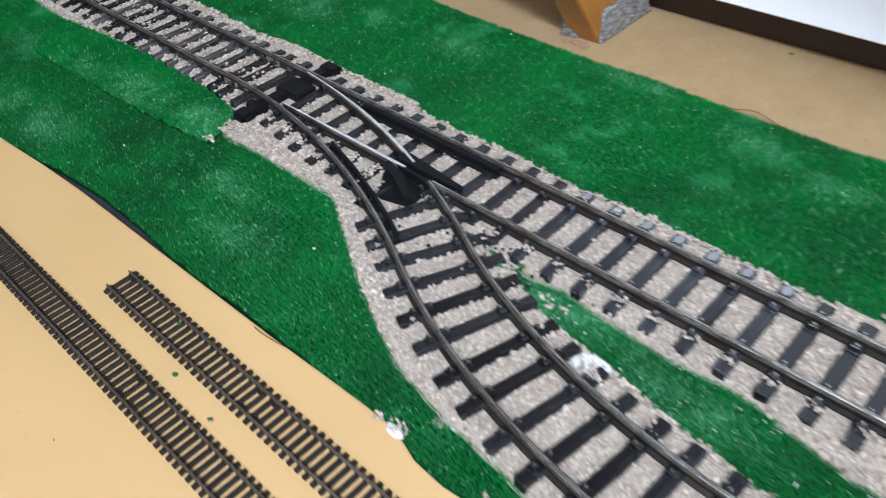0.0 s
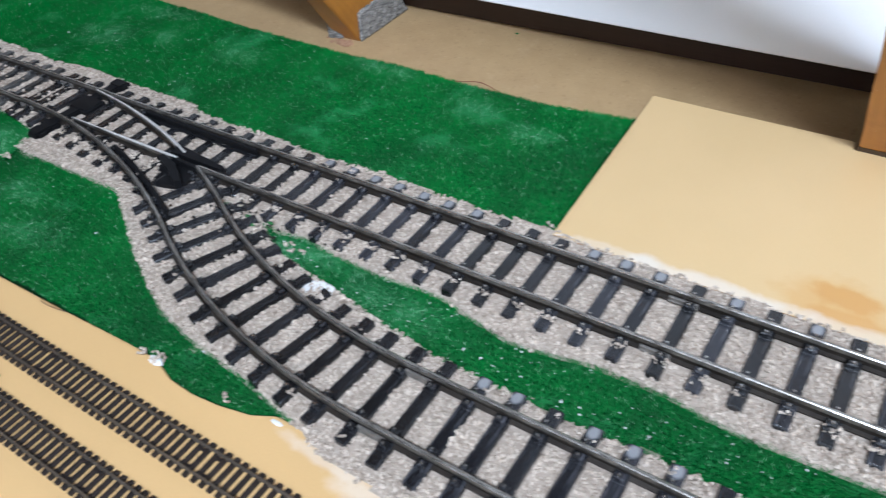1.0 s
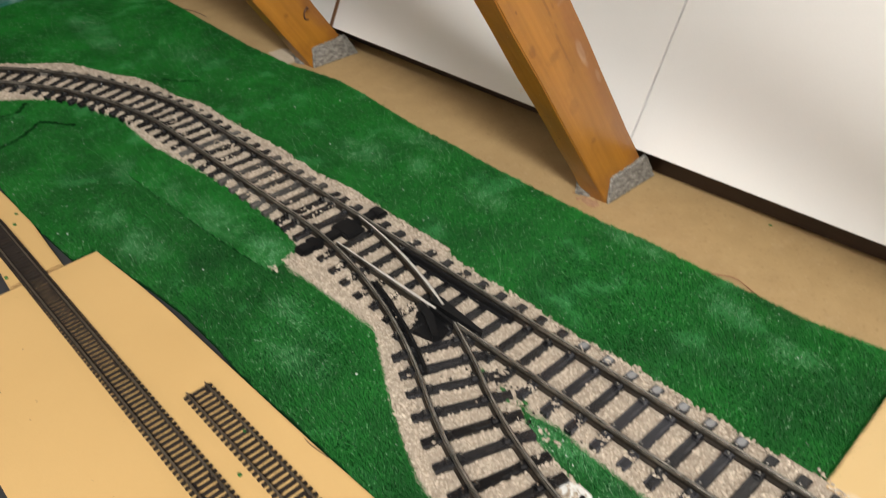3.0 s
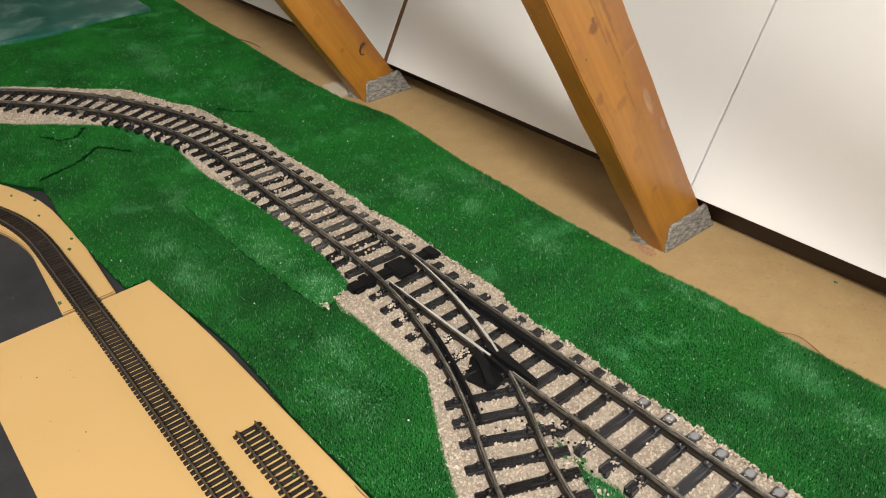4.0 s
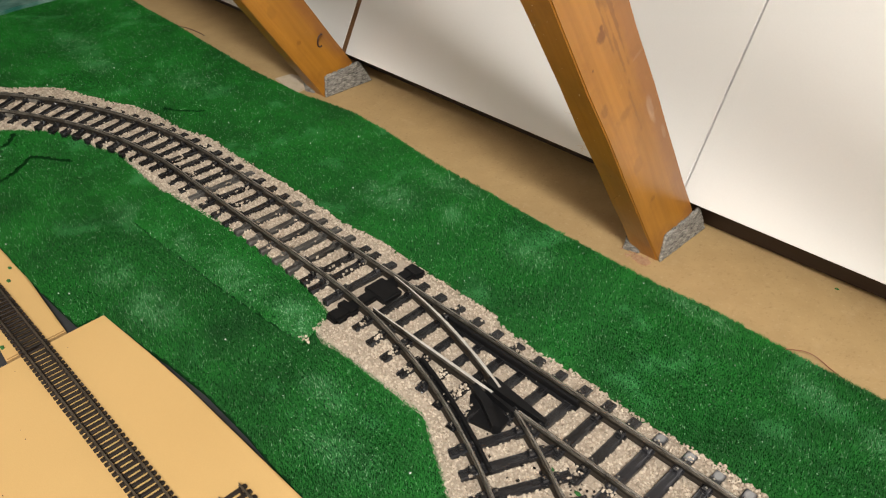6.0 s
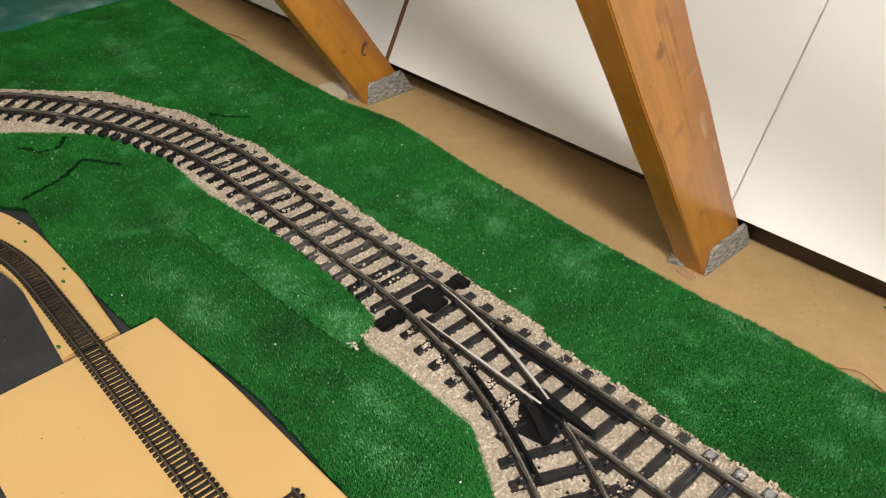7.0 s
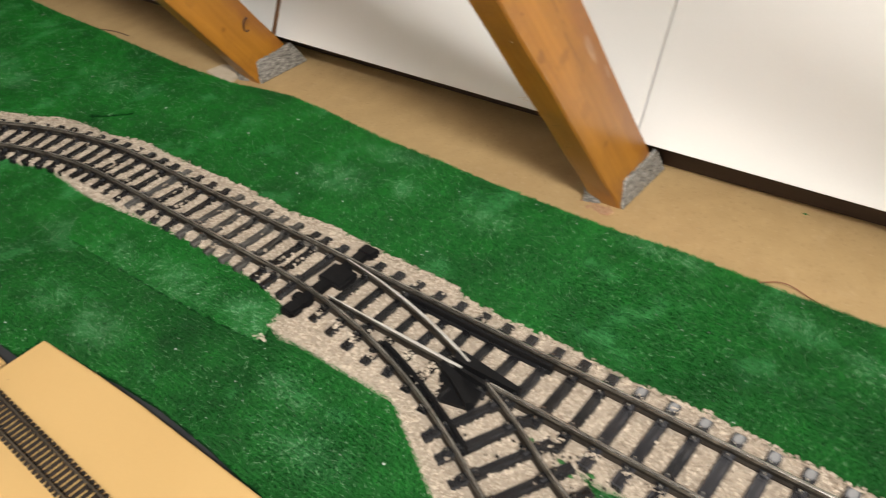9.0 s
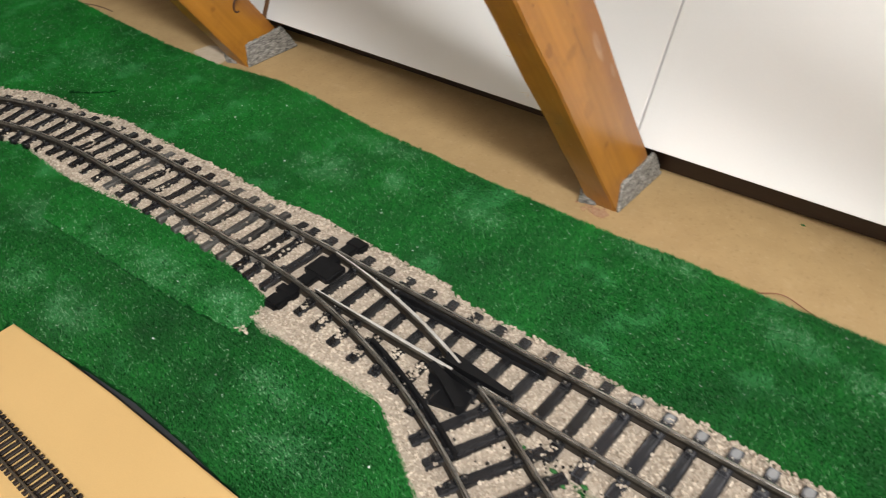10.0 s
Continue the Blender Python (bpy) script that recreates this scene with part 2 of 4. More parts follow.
# brown of web and foot is darkened, the shade under the head painted in
M_RAIL = material("shaded_rail_web", (0.020, 0.016, 0.012), (0.060, 0.050, 0.040), 40, 0.40, metal=0.5, bump=0.15, fine=500, spread=(0.34, 0.68))
M_HEAD = material("worn_rail_top", (0.125, 0.112, 0.095), (0.45, 0.42, 0.375), 60, 0.30, metal=0.6, bump=0.12, fine=420, spread=(0.34, 0.68))
# polished edge; its mottled bright tone also paints in the highlight streak
M_POLISH = material("polished_rail_shoulder", (0.10, 0.09, 0.075), (0.66, 0.63, 0.58), 95, 0.27, metal=0.9, bump=0.10, fine=400, spread=(0.36, 0.64))
M_SIDE = material("rail_flank", (0.060, 0.051, 0.040), (0.30, 0.275, 0.235), 60, 0.32, metal=0.6, bump=0.10, fine=500, spread=(0.36, 0.66))
M_BRIGHT = material("bright_steel", (0.62, 0.58, 0.52), (0.88, 0.85, 0.80), 60, 0.30, metal=0.45, bump=0.05, fine=600)
M_SMALL_RAIL = material("small_rail", (0.16, 0.13, 0.10), (0.27, 0.23, 0.18), 40, 0.4, metal=0.8, bump=0.05)
M_SMALL_SLEEPER = material("brown_sleeper", (0.008, 0.0045, 0.003), (0.020, 0.012, 0.008), 300, 0.6, bump=0.2, fine=900, obj_random=0.3)
M_TEAL = material("teal_sheet", (0.010, 0.085, 0.066), (0.035, 0.165, 0.130), 9, 0.3, bump=0.3, fine=40, stretch=(0.5, 1.6, 1))
# pale streaks paint reflections onto the glossy film
patchy(M_TEAL, (0.34, 0.50, 0.45), 12, 0.50, 0.72, 0.6, 2.0)
M_GLUE = material("white_glue", (0.66, 0.65, 0.62), (0.82, 0.81, 0.78), 120, 0.6, bump=0.5, fine=500)
M_SAND = material("sandy_smear", (0.58, 0.43, 0.25), (0.66, 0.55, 0.40), 90, 0.8, bump=0.5, fine=700)
M_CRUMB = material("reddish_crumb", (0.30, 0.165, 0.09), (0.45, 0.28, 0.165), 300, 0.9, bump=0.6, fine=900)
M_SCRAP = material("pale_card", (0.46, 0.37, 0.27), (0.60, 0.50, 0.38), 60, 0.8, bump=0.4, fine=500)
M_RED_WIRE = material("reddish_wire", (0.14, 0.035, 0.015), (0.22, 0.06, 0.03), 90, 0.5)
M_WIRE = material("dark_wire", (0.05, 0.02, 0.015), (0.09, 0.04, 0.03), 90, 0.5)
M_GREEN_BIT = material("green_crumb", (0.012, 0.075, 0.012), (0.03, 0.16, 0.03), 200, 0.8)
tint(M_WOOD, (0.70, 0.52, 0.36), (0.0, 0.0505, 0.185), (0.02, 0.0034, 0.016), 0.6, 0.7)
tint(M_WOOD, (0.66, 0.48, 0.32), (0.0, 0.0570, 0.145), (0.02, 0.0024, 0.010), 0.45, 0.8)
tint(M_WOOD, (0.62, 0.42, 0.26), (0.0, 0.0535, 0.247), (0.02, 0.006, 0.0016), 0.4, 0.8)
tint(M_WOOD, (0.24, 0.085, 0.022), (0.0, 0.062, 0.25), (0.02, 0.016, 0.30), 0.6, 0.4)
patchy(M_WOOD, (0.20, 0.070, 0.008), 26, 0.52, 0.74, 0.5, 2.0)
patchy(M_WOOD, (0.60, 0.33, 0.09), 60, 0.62, 0.78, 0.25, 5.0)
for v, z, a, b, share in ((0.0273, 0.297, 0.0030, 0.0034, 0.75), (0.0305, 0.303, 0.0016, 0.0022, 0.8), (0.0073, 0.235, 0.0024, 0.004, 0.45), (0.0236, 0.212, 0.006, 0.0030, 0.35),
                          (0.0223, 0.088, 0.003, 0.003, 0.4), (0.0111, 0.280, 0.0010, 0.0012, 0.9), (0.0180, 0.150, 0.004, 0.005, 0.2), (0.0400, 0.330, 0.003, 0.010, 0.35),
                          (0.0440, 0.285, 0.0012, 0.030, 0.5), (0.0385, 0.270, 0.0010, 0.022, 0.45), (0.0340, 0.300, 0.0009, 0.016, 0.4), (0.0350, 0.205, 0.0010, 0.014, 0.35)):
    tint(M_WOOD, (0.135, 0.040, 0.006), (0.0, v, z), (0.02, a * 1.5, b * 1.5), share, 1.6)
for x, y, a, b, share in ((0.30, -0.4085, 0.030, 0.005, 0.6), (0.36, -0.416, 0.045, 0.010, 0.75), (0.45, -0.419, 0.060, 0.010, 0.7), (0.57, -0.418, 0.070, 0.009, 0.6)):
    tint(M_BOARD, (0.74, 0.62, 0.47), (x, y, 0.006), (a, b, 0.1), share, 0.8)
patchy(M_FLOOR, (0.30, 0.185, 0.08), 6, 0.50, 0.74, 0.4, 3.0)
patchy(M_FLOOR, (0.26, 0.155, 0.068), 330, 0.57, 0.72, 0.55, 5.0, (1, 0.6, 1))
patchy(M_FLOOR, (0.54, 0.40, 0.23), 240, 0.58, 0.72, 0.5, 12.0)
patchy(M_FLOOR, (0.50, 0.36, 0.20), 45, 0.60, 0.74, 0.5, 8.0)
tint(M_BOARD_R, (0.58, 0.33, 0.10), (0.500, -0.171, 0.010), (0.030, 0.019, 0.1), 0.6, 0.8)
tint(M_BOARD_R, (0.55, 0.29, 0.075), (0.505, -0.164, 0.010), (0.020, 0.009, 0.1), 0.75, 1.0)
tint(M_BOARD_R, (0.55, 0.29, 0.075), (0.512, -0.181, 0.010), (0.018, 0.006, 0.1), 0.6, 1.0)
tint(M_BOARD_R, (0.78, 0.76, 0.72), (0.435, -0.190, 0.010), (0.055, 0.0070, 0.1), 0.45, 0.9)
tint(M_BOARD_R, (0.74, 0.70, 0.63), (0.540, -0.190, 0.010), (0.070, 0.006, 0.1), 0.35, 0.9)
tint(M_BOARD_R, (0.76, 0.72, 0.64), (0.360, -0.190, 0.010), (0.035, 0.005, 0.1), 0.3, 0.9)


# ---- builders ----
def mesh_of(name, verts, faces, mats, index=None, smooth=False):
    me = bpy.data.meshes.new(name)
    me.from_pydata([tuple(v) for v in verts], [], [tuple(f) for f in faces])
    for m in mats:
        me.materials.append(m)
    if index is not None:
        me.polygons.foreach_set("material_index", np.asarray(index, dtype=np.int32))
    me.polygons.foreach_set("use_smooth", [smooth] * len(me.polygons))
    me.update()
    return me


def raw_mesh(name, verts, tris, mat, smooth=False):
    """A large triangle mesh from arrays."""
    me = bpy.data.meshes.new(name)
    n, k = len(verts), len(tris)
    me.vertices.add(n)
    me.vertices.foreach_set("co", np.ascontiguousarray(verts, dtype=np.float32).ravel())
    me.loops.add(3 * k)
    me.loops.foreach_set("vertex_index", np.ascontiguousarray(tris, dtype=np.int32).ravel())
    me.polygons.add(k)
    me.polygons.foreach_set("loop_start", np.arange(0, 3 * k, 3, dtype=np.int32))
    me.polygons.foreach_set("use_smooth", np.full(k, smooth))
    me.materials.append(mat)
    me.update(calc_edges=True)
    return me


def part(name, bm, mat, parent, label=""):
    me = bpy.data.meshes.new(name)
    bm.to_mesh(me)
    bm.free()
    me.materials.append(mat)
    return hang(new(name, me), parent, label)


def hang(ob, parent, label="", kind=""):
    ob.parent = parent
    return tagged(ob, label, kind=kind)


def box_bm(x0, x1, y0, y1, z0, z1, bevel=0.0, seg=1):
    bm = bmesh.new()
    bmesh.ops.create_cube(bm, size=1)
    for v in bm.verts:
        v.co = ((x0 + x1) / 2 + v.co.x * (x1 - x0), (y0 + y1) / 2 + v.co.y * (y1 - y0), (z0 + z1) / 2 + v.co.z * (z1 - z0))
    if bevel:
        bmesh.ops.bevel(bm, geom=bm.edges[:], offset=bevel, segments=seg, affect="EDGES")
    return bm


def box(name, x0, x1, y0, y1, z0, z1, mat, bevel=0.0):
    me = bpy.data.meshes.new(name)
    bm = box_bm(x0, x1, y0, y1, z0, z1, bevel)
    bm.to_mesh(me)
    bm.free()
    me.materials.append(mat)
    return new(name, me)


def sheet(name, outline, z0, z1, mat, edge_mat, bevel=0.0012):
    """A flat board with that outline, and rounded upper edges."""
    bm = bmesh.new()
    low = [bm.verts.new((x, y, z0)) for x, y in outline]
    face = bm.faces.new(low)
    top = bmesh.ops.extrude_face_region(bm, geom=[face])
    moved = [g for g in top["geom"] if isinstance(g, bmesh.types.BMVert)]
    for v in moved:
        v.co.z = z1
    bmesh.ops.recalc_face_normals(bm, faces=bm.faces[:])
    rim = [e for e in bm.edges if all(abs(v.co.z - z1) < 1e-6 for v in e.verts)]
    bmesh.ops.bevel(bm, geom=rim, offset=bevel, segments=2, affect="EDGES")
    me = bpy.data.meshes.new(name)
    bm.to_mesh(me)
    bm.free()
    me.materials.append(mat)
    me.materials.append(edge_mat)
    for p in me.polygons:
        p.material_index = 0 if p.normal.z > 0.3 else 1
    return new(name, me)


def inside(px, py, poly):
    """Which points lie in a polygon."""
    hit = np.zeros(len(px), dtype=bool)
    n = len(poly)
    for i in range(n):
        (x0, y0), (x1, y1) = poly[i], poly[(i + 1) % n]
        if y0 == y1:
            continue
        cross = ((y0 > py) != (y1 > py)) & (px < (x1 - x0) * (py - y0) / (y1 - y0) + x0)
        hit ^= cross
    return hit


def near_lines(px, py, lines):
    best = np.full(len(px), 9.0)
    for line in lines:
        for (x0, y0), (x1, y1) in zip(line, line[1:]):
            dx, dy = x1 - x0, y1 - y0
            t = np.clip(((px - x0) * dx + (py - y0) * dy) / (dx * dx + dy * dy), 0, 1)
            best = np.minimum(best, np.hypot(px - x0 - t * dx, py - y0 - t * dy))
    return best


def bumps(x, y, seed, size, octaves=2):
    """Smooth pseudo-noise, about -1 to 1, from a few turned waves."""
    r = np.random.RandomState(seed)
    out = np.zeros_like(x)
    for o in range(octaves):
        for _ in range(5):
            a, ph = r.uniform(0, 6.283, 2)
            k = 6.283 / size * (1.9 ** o) * r.uniform(0.6, 1.4)
            out += np.sin(k * (x * math.cos(a) + y * math.sin(a)) + ph) / (2.2 * 1.8 ** o)
    return out / 2.0


def stones(name, px, py, pz, size, mat, rng):
    """Many small eight-cornered stones in one mesh."""
    n = len(px)
    cube = np.array([(-1, -1, -1), (1, -1, -1), (1, 1, -1), (-1, 1, -1), (-1, -1, 1), (1, -1, 1), (1, 1, 1), (-1, 1, 1)], dtype=float) * 0.72
    tri = np.array([(0, 2, 1), (0, 3, 2), (4, 5, 6), (4, 6, 7), (0, 1, 5), (0, 5, 4), (1, 2, 6), (1, 6, 5), (2, 3, 7), (2, 7, 6), (3, 0, 4), (3, 4, 7)])
    v = cube[None] * rng.uniform(0.62, 1.15, (n, 8, 1)) * rng.uniform(0.75, 1.25, (n, 1, 3)) + rng.uniform(-0.16, 0.16, (n, 8, 3))
    q = rng.normal(size=(n, 4))
    q /= np.linalg.norm(q, axis=1, keepdims=True)
    w, x, y, z = q.T
    rot = np.stack([1 - 2 * (y * y + z * z), 2 * (x * y - w * z), 2 * (x * z + w * y), 2 * (x * y + w * z), 1 - 2 * (x * x + z * z), 2 * (y * z - w * x),
                    2 * (x * z - w * y), 2 * (y * z + w * x), 1 - 2 * (x * x + y * y)], 1).reshape(n, 3, 3)
    v = np.einsum("nij,nkj->nki", rot, v) * size[:, None, None] + np.stack([px, py, pz], 1)[:, None]
    return new(name, raw_mesh(name, v.reshape(-1, 3), (tri[None] + 8 * np.arange(n)[:, None, None]).reshape(-1, 3), mat))

# ---- the plan ----
FLOOR_Z = -0.004
TRACK_Y, HALF = -0.2358, 0.0223            # centre line of the straight track, half the gauge
SWITCH_X, R_SWITCH, R_BACK, TURN_OUT = -0.19, 0.60, 0.48, radians(28)
CURVE_X, R_CURVE = -0.46, 0.60             # the large curve begins here and bends away
SLEEPER_TOP, RAIL_FOOT, RAIL_TOP = 0.0125, 0.0112, 0.0195


def arc(cx, cy, r, a0, a1, n):
    """Points on a circle; degrees from the +y side, turning towards -x."""
    return [(cx - r * math.sin(radians(a0 + (a1 - a0) * i / n)), cy + r * math.cos(radians(a0 + (a1 - a0) * i / n))) for i in range(n + 1)]


CURVE_C = (CURVE_X, TRACK_Y - R_CURVE)
OUTER = [(-0.487, -0.184), (-0.512, -0.183), (-0.564, -0.1965), (-0.59, -0.198), (-0.63, -0.200), (-0.671, -0.2085), (-0.71, -0.2265), (-0.749, -0.240), (-0.790, -0.252),
         (-0.814, -0.2685), (-0.838, -0.294)] + arc(*CURVE_C, 0.656, 39, 110, 12)
INNER = arc(*CURVE_C, 0.528, 110, 42, 10) + [(-0.777, -0.4113), (-0.743, -0.373), (-0.7085, -0.339), (-0.672, -0.309), (-0.636, -0.297), (-0.599, -0.2935), (-0.563, -0.280),
         (-0.5235, -0.283), (-0.486, -0.286), (-0.443, -0.2865), (-0.410, -0.283)]
UPPER = [(1.1, -0.1925), (0.37, -0.1920), (0.322, -0.1885), (0.265, -0.190), (0.216, -0.1875), (0.164, -0.188), (0.112, -0.1915), (0.055, -0.187), (0.010, -0.190), (-0.036, -0.187),
         (-0.046, -0.180), (-0.12, -0.1815), (-0.198, -0.1785), (-0.261, -0.185), (-0.343, -0.1815), (-0.421, -0.185)]
LOWER = [(-0.379, -0.280), (-0.284, -0.273), (-0.201, -0.274), (-0.152, -0.283), (-0.1465, -0.3055), (-0.100, -0.3050), (-0.058, -0.3042), (-0.024, -0.3024), (-0.009, -0.3032),
         (0.0125, -0.3156), (0.037, -0.3300), (0.062, -0.3450), (0.093, -0.3612), (0.13, -0.3775), (0.165, -0.3850), (0.217, -0.391), (0.264, -0.4000)]
BALLAST = UPPER + OUTER + INNER + LOWER + [(0.30, -0.410), (0.36, -0.4125), (0.45, -0.413), (1.1, -0.413)]
WEDGE = [(0.139, -0.2830), (0.1275, -0.2770), (0.150, -0.2785), (0.170, -0.2748), (0.184, -0.2780), (0.206, -0.2795), (0.2407, -0.281), (0.268, -0.278), (0.2945, -0.279), (0.322, -0.2855), (0.345, -0.2895), (0.361, -0.288),
         (0.396, -0.282), (0.442, -0.2815), (0.483, -0.287), (0.56, -0.284), (1.1, -0.284), (1.1, -0.318), (0.5, -0.320), (0.449, -0.321), (0.41, -0.323), (0.366, -0.322),
         (0.317, -0.320), (0.297, -0.317), (0.26, -0.3123), (0.222, -0.3046), (0.189, -0.301), (0.160, -0.292)]
BACK_MAT = [(-1.40, 0.02), (-1.09, -0.006), (-0.911, -0.014), (-0.816, -0.021), (-0.664, -0.029), (-0.551, -0.029), (-0.501, -0.020), (-0.448, -0.014),
            (-0.382, -0.018), (-0.272, -0.0315), (-0.189, -0.0345), (-0.112, -0.0385), (-0.046, -0.040), (-0.013, -0.0415), (0.03, -0.0415), (0.076, -0.038), (0.161, -0.041), (0.238, -0.041), (0.3155, -0.0305),
            (0.3228, -0.184)] + UPPER[3:] + OUTER + [(-1.40, -1.15)]
SMALL_A_Y, SMALL_B_Y, R_SMALL = -0.4845, -0.4453, 0.36
SMALL_C = (-0.42, SMALL_A_Y - R_SMALL)
FRONT_MAT = INNER + LOWER + [(0.270, -0.4000), (0.258, -0.4015), (0.244, -0.4085), (0.222, -0.4130), (0.202, -0.4150), (0.182, -0.4140), (0.171, -0.4105), (0.158, -0.4075), (0.144, -0.4075), (0.024, -0.4085), (-0.02, -0.4108),
             (-0.061, -0.4098), (-0.088, -0.4080), (-0.127, -0.4078), (-0.150, -0.4080), (-0.174, -0.4103), (-0.201, -0.4125), (-0.223, -0.4162), (-0.294, -0.4235), (-0.2975, -0.446), (-0.33, -0.448), (-0.385, -0.4505), (-0.43, -0.4515),
             (-0.49, -0.4505), (-0.53, -0.4475), (-0.565, -0.4465), (-0.585, -0.462), (-0.62, -0.481), (-0.66, -0.505), (-0.70, -0.54), (-0.78, -0.65), (-0.84, -0.9)]
TAN_BOARD = [(-0.2945, -0.4235), (-0.222, -0.4177), (-0.166, -0.4147), (-0.10, -0.4134), (-0.02, -0.4118), (0.06, -0.4100), (0.144, -0.4066), (0.158, -0.4066), (0.171, -0.4095), (0.182, -0.4130), (0.202, -0.4140), (0.222, -0.4120), (0.244, -0.4075), (0.258, -0.4006), (0.30, -0.4000), (0.98, -0.385), (0.98, -0.570), (0.20, -0.586), (-0.2885, -0.588)]
PATCH = [(-0.150, -0.284), (-0.137, -0.3215), (-0.1976, -0.3275), (-0.2677, -0.3325), (-0.318, -0.334), (-0.409, -0.337), (-0.44, -0.31), (-0.44, -0.285),
         (-0.379, -0.277), (-0.284, -0.272), (-0.201, -0.275)]


# ---- room ----
def room():
    tagged(box("floor", -3.0, 3.0, -2.4, 1.62, FLOOR_Z - 0.03, FLOOR_Z, M_FLOOR), "bare tan chipboard attic floor", "floor", kind="structure")
    # ceiling and walls are unseen, added to close the room and steer its bounce
    tagged(box("ceiling", -3.0, 3.0, -2.4, 1.62, 2.4, 2.45, M_CEILING), "unseen dull grey-brown ceiling added to close the room", "ceiling", kind="structure")
    tagged(box("wall_west", -3.1, -3.0, -2.4, 1.62, FLOOR_Z, 2.4, M_SHELL), "unseen brown boarded wall added to close the room", "wall", kind="structure")
    tagged(box("wall_east", 3.0, 3.1, -2.4, 1.62, FLOOR_Z, 2.4, M_SHELL), "unseen brown boarded wall added to close the room", "wall", kind="structure")
    tagged(box("wall_south", -3.0, 3.0, -2.5, -2.4, FLOOR_Z, 2.4, M_PLASTER), "unseen beige wall added to bounce light on the panels", "wall", kind="structure")
    tagged(box("wall_north", -3.0, 3.0, 1.62, 1.72, FLOOR_Z, 2.4, M_PLASTER), "unseen beige wall added behind the panels", "wall", kind="structure")
    for x0, x1, y, turn in ((-0.03, 2.9, 0.0899, 1.75), (-3.0, -0.032, 0.1095, 0.0)):
        ob = box("baseboard", x0, x1, 0.0, 0.0145, FLOOR_Z, 0.0255, M_BROWN, 0.001)
        ob.matrix_world = pose(0, y, 0, 0, 0, turn)
        tagged(ob, "dark brown wooden strip under the white panels", "skirting", kind="structure")
    # white panels that hang behind the rafters and lean back, clear of the floor
    lean = math.degrees(math.atan(0.55))
    for k, (x0, x1, low) in enumerate([(-0.0150, 2.9, 0.0370), (-0.5510, -0.0166, 0.0383), (-2.9, -0.5600, 0.0383)]):
        bm = box_bm(x0, x1, 0.0, 0.012, 0.0, 2.3, 0.0005, 1)
        if k == 0:
            for v in bm.verts:
                if v.co.z < 0.01:
                    v.co.z += 0.007 * (v.co.x - 0.06)
        me = bpy.data.meshes.new("wall_panel")
        bm.to_mesh(me)
        bm.free()
        me.materials.append(M_WHITE)
        ob = new(f"wall_panel_{k + 1}", me)
        ob.matrix_world = pose(0, 0.055, low, -lean, 0, 0)
        tagged(ob, "smooth white wall panel leaning back behind the rafters", "wall panel", "white wall panels", "structure")
    for x0, x1, y0 in ((-0.030, -0.001, 0.0135), (-0.5600, -0.5510, 0.0008)):
        ob = box("trim", x0, x1, y0, 0.03, 0.0, 2.3, M_STRIP)
        ob.matrix_world = pose(0, 0.055, 0.0383, -lean, 0, 0)
        tagged(ob, "brown batten behind the joint of two white panels", "batten", kind="structure")


room()


# ---- rafters ----
LEAN_IN = math.atan(0.655)
HOOK_Y, HOOK_Z = 0.0022, 0.0806


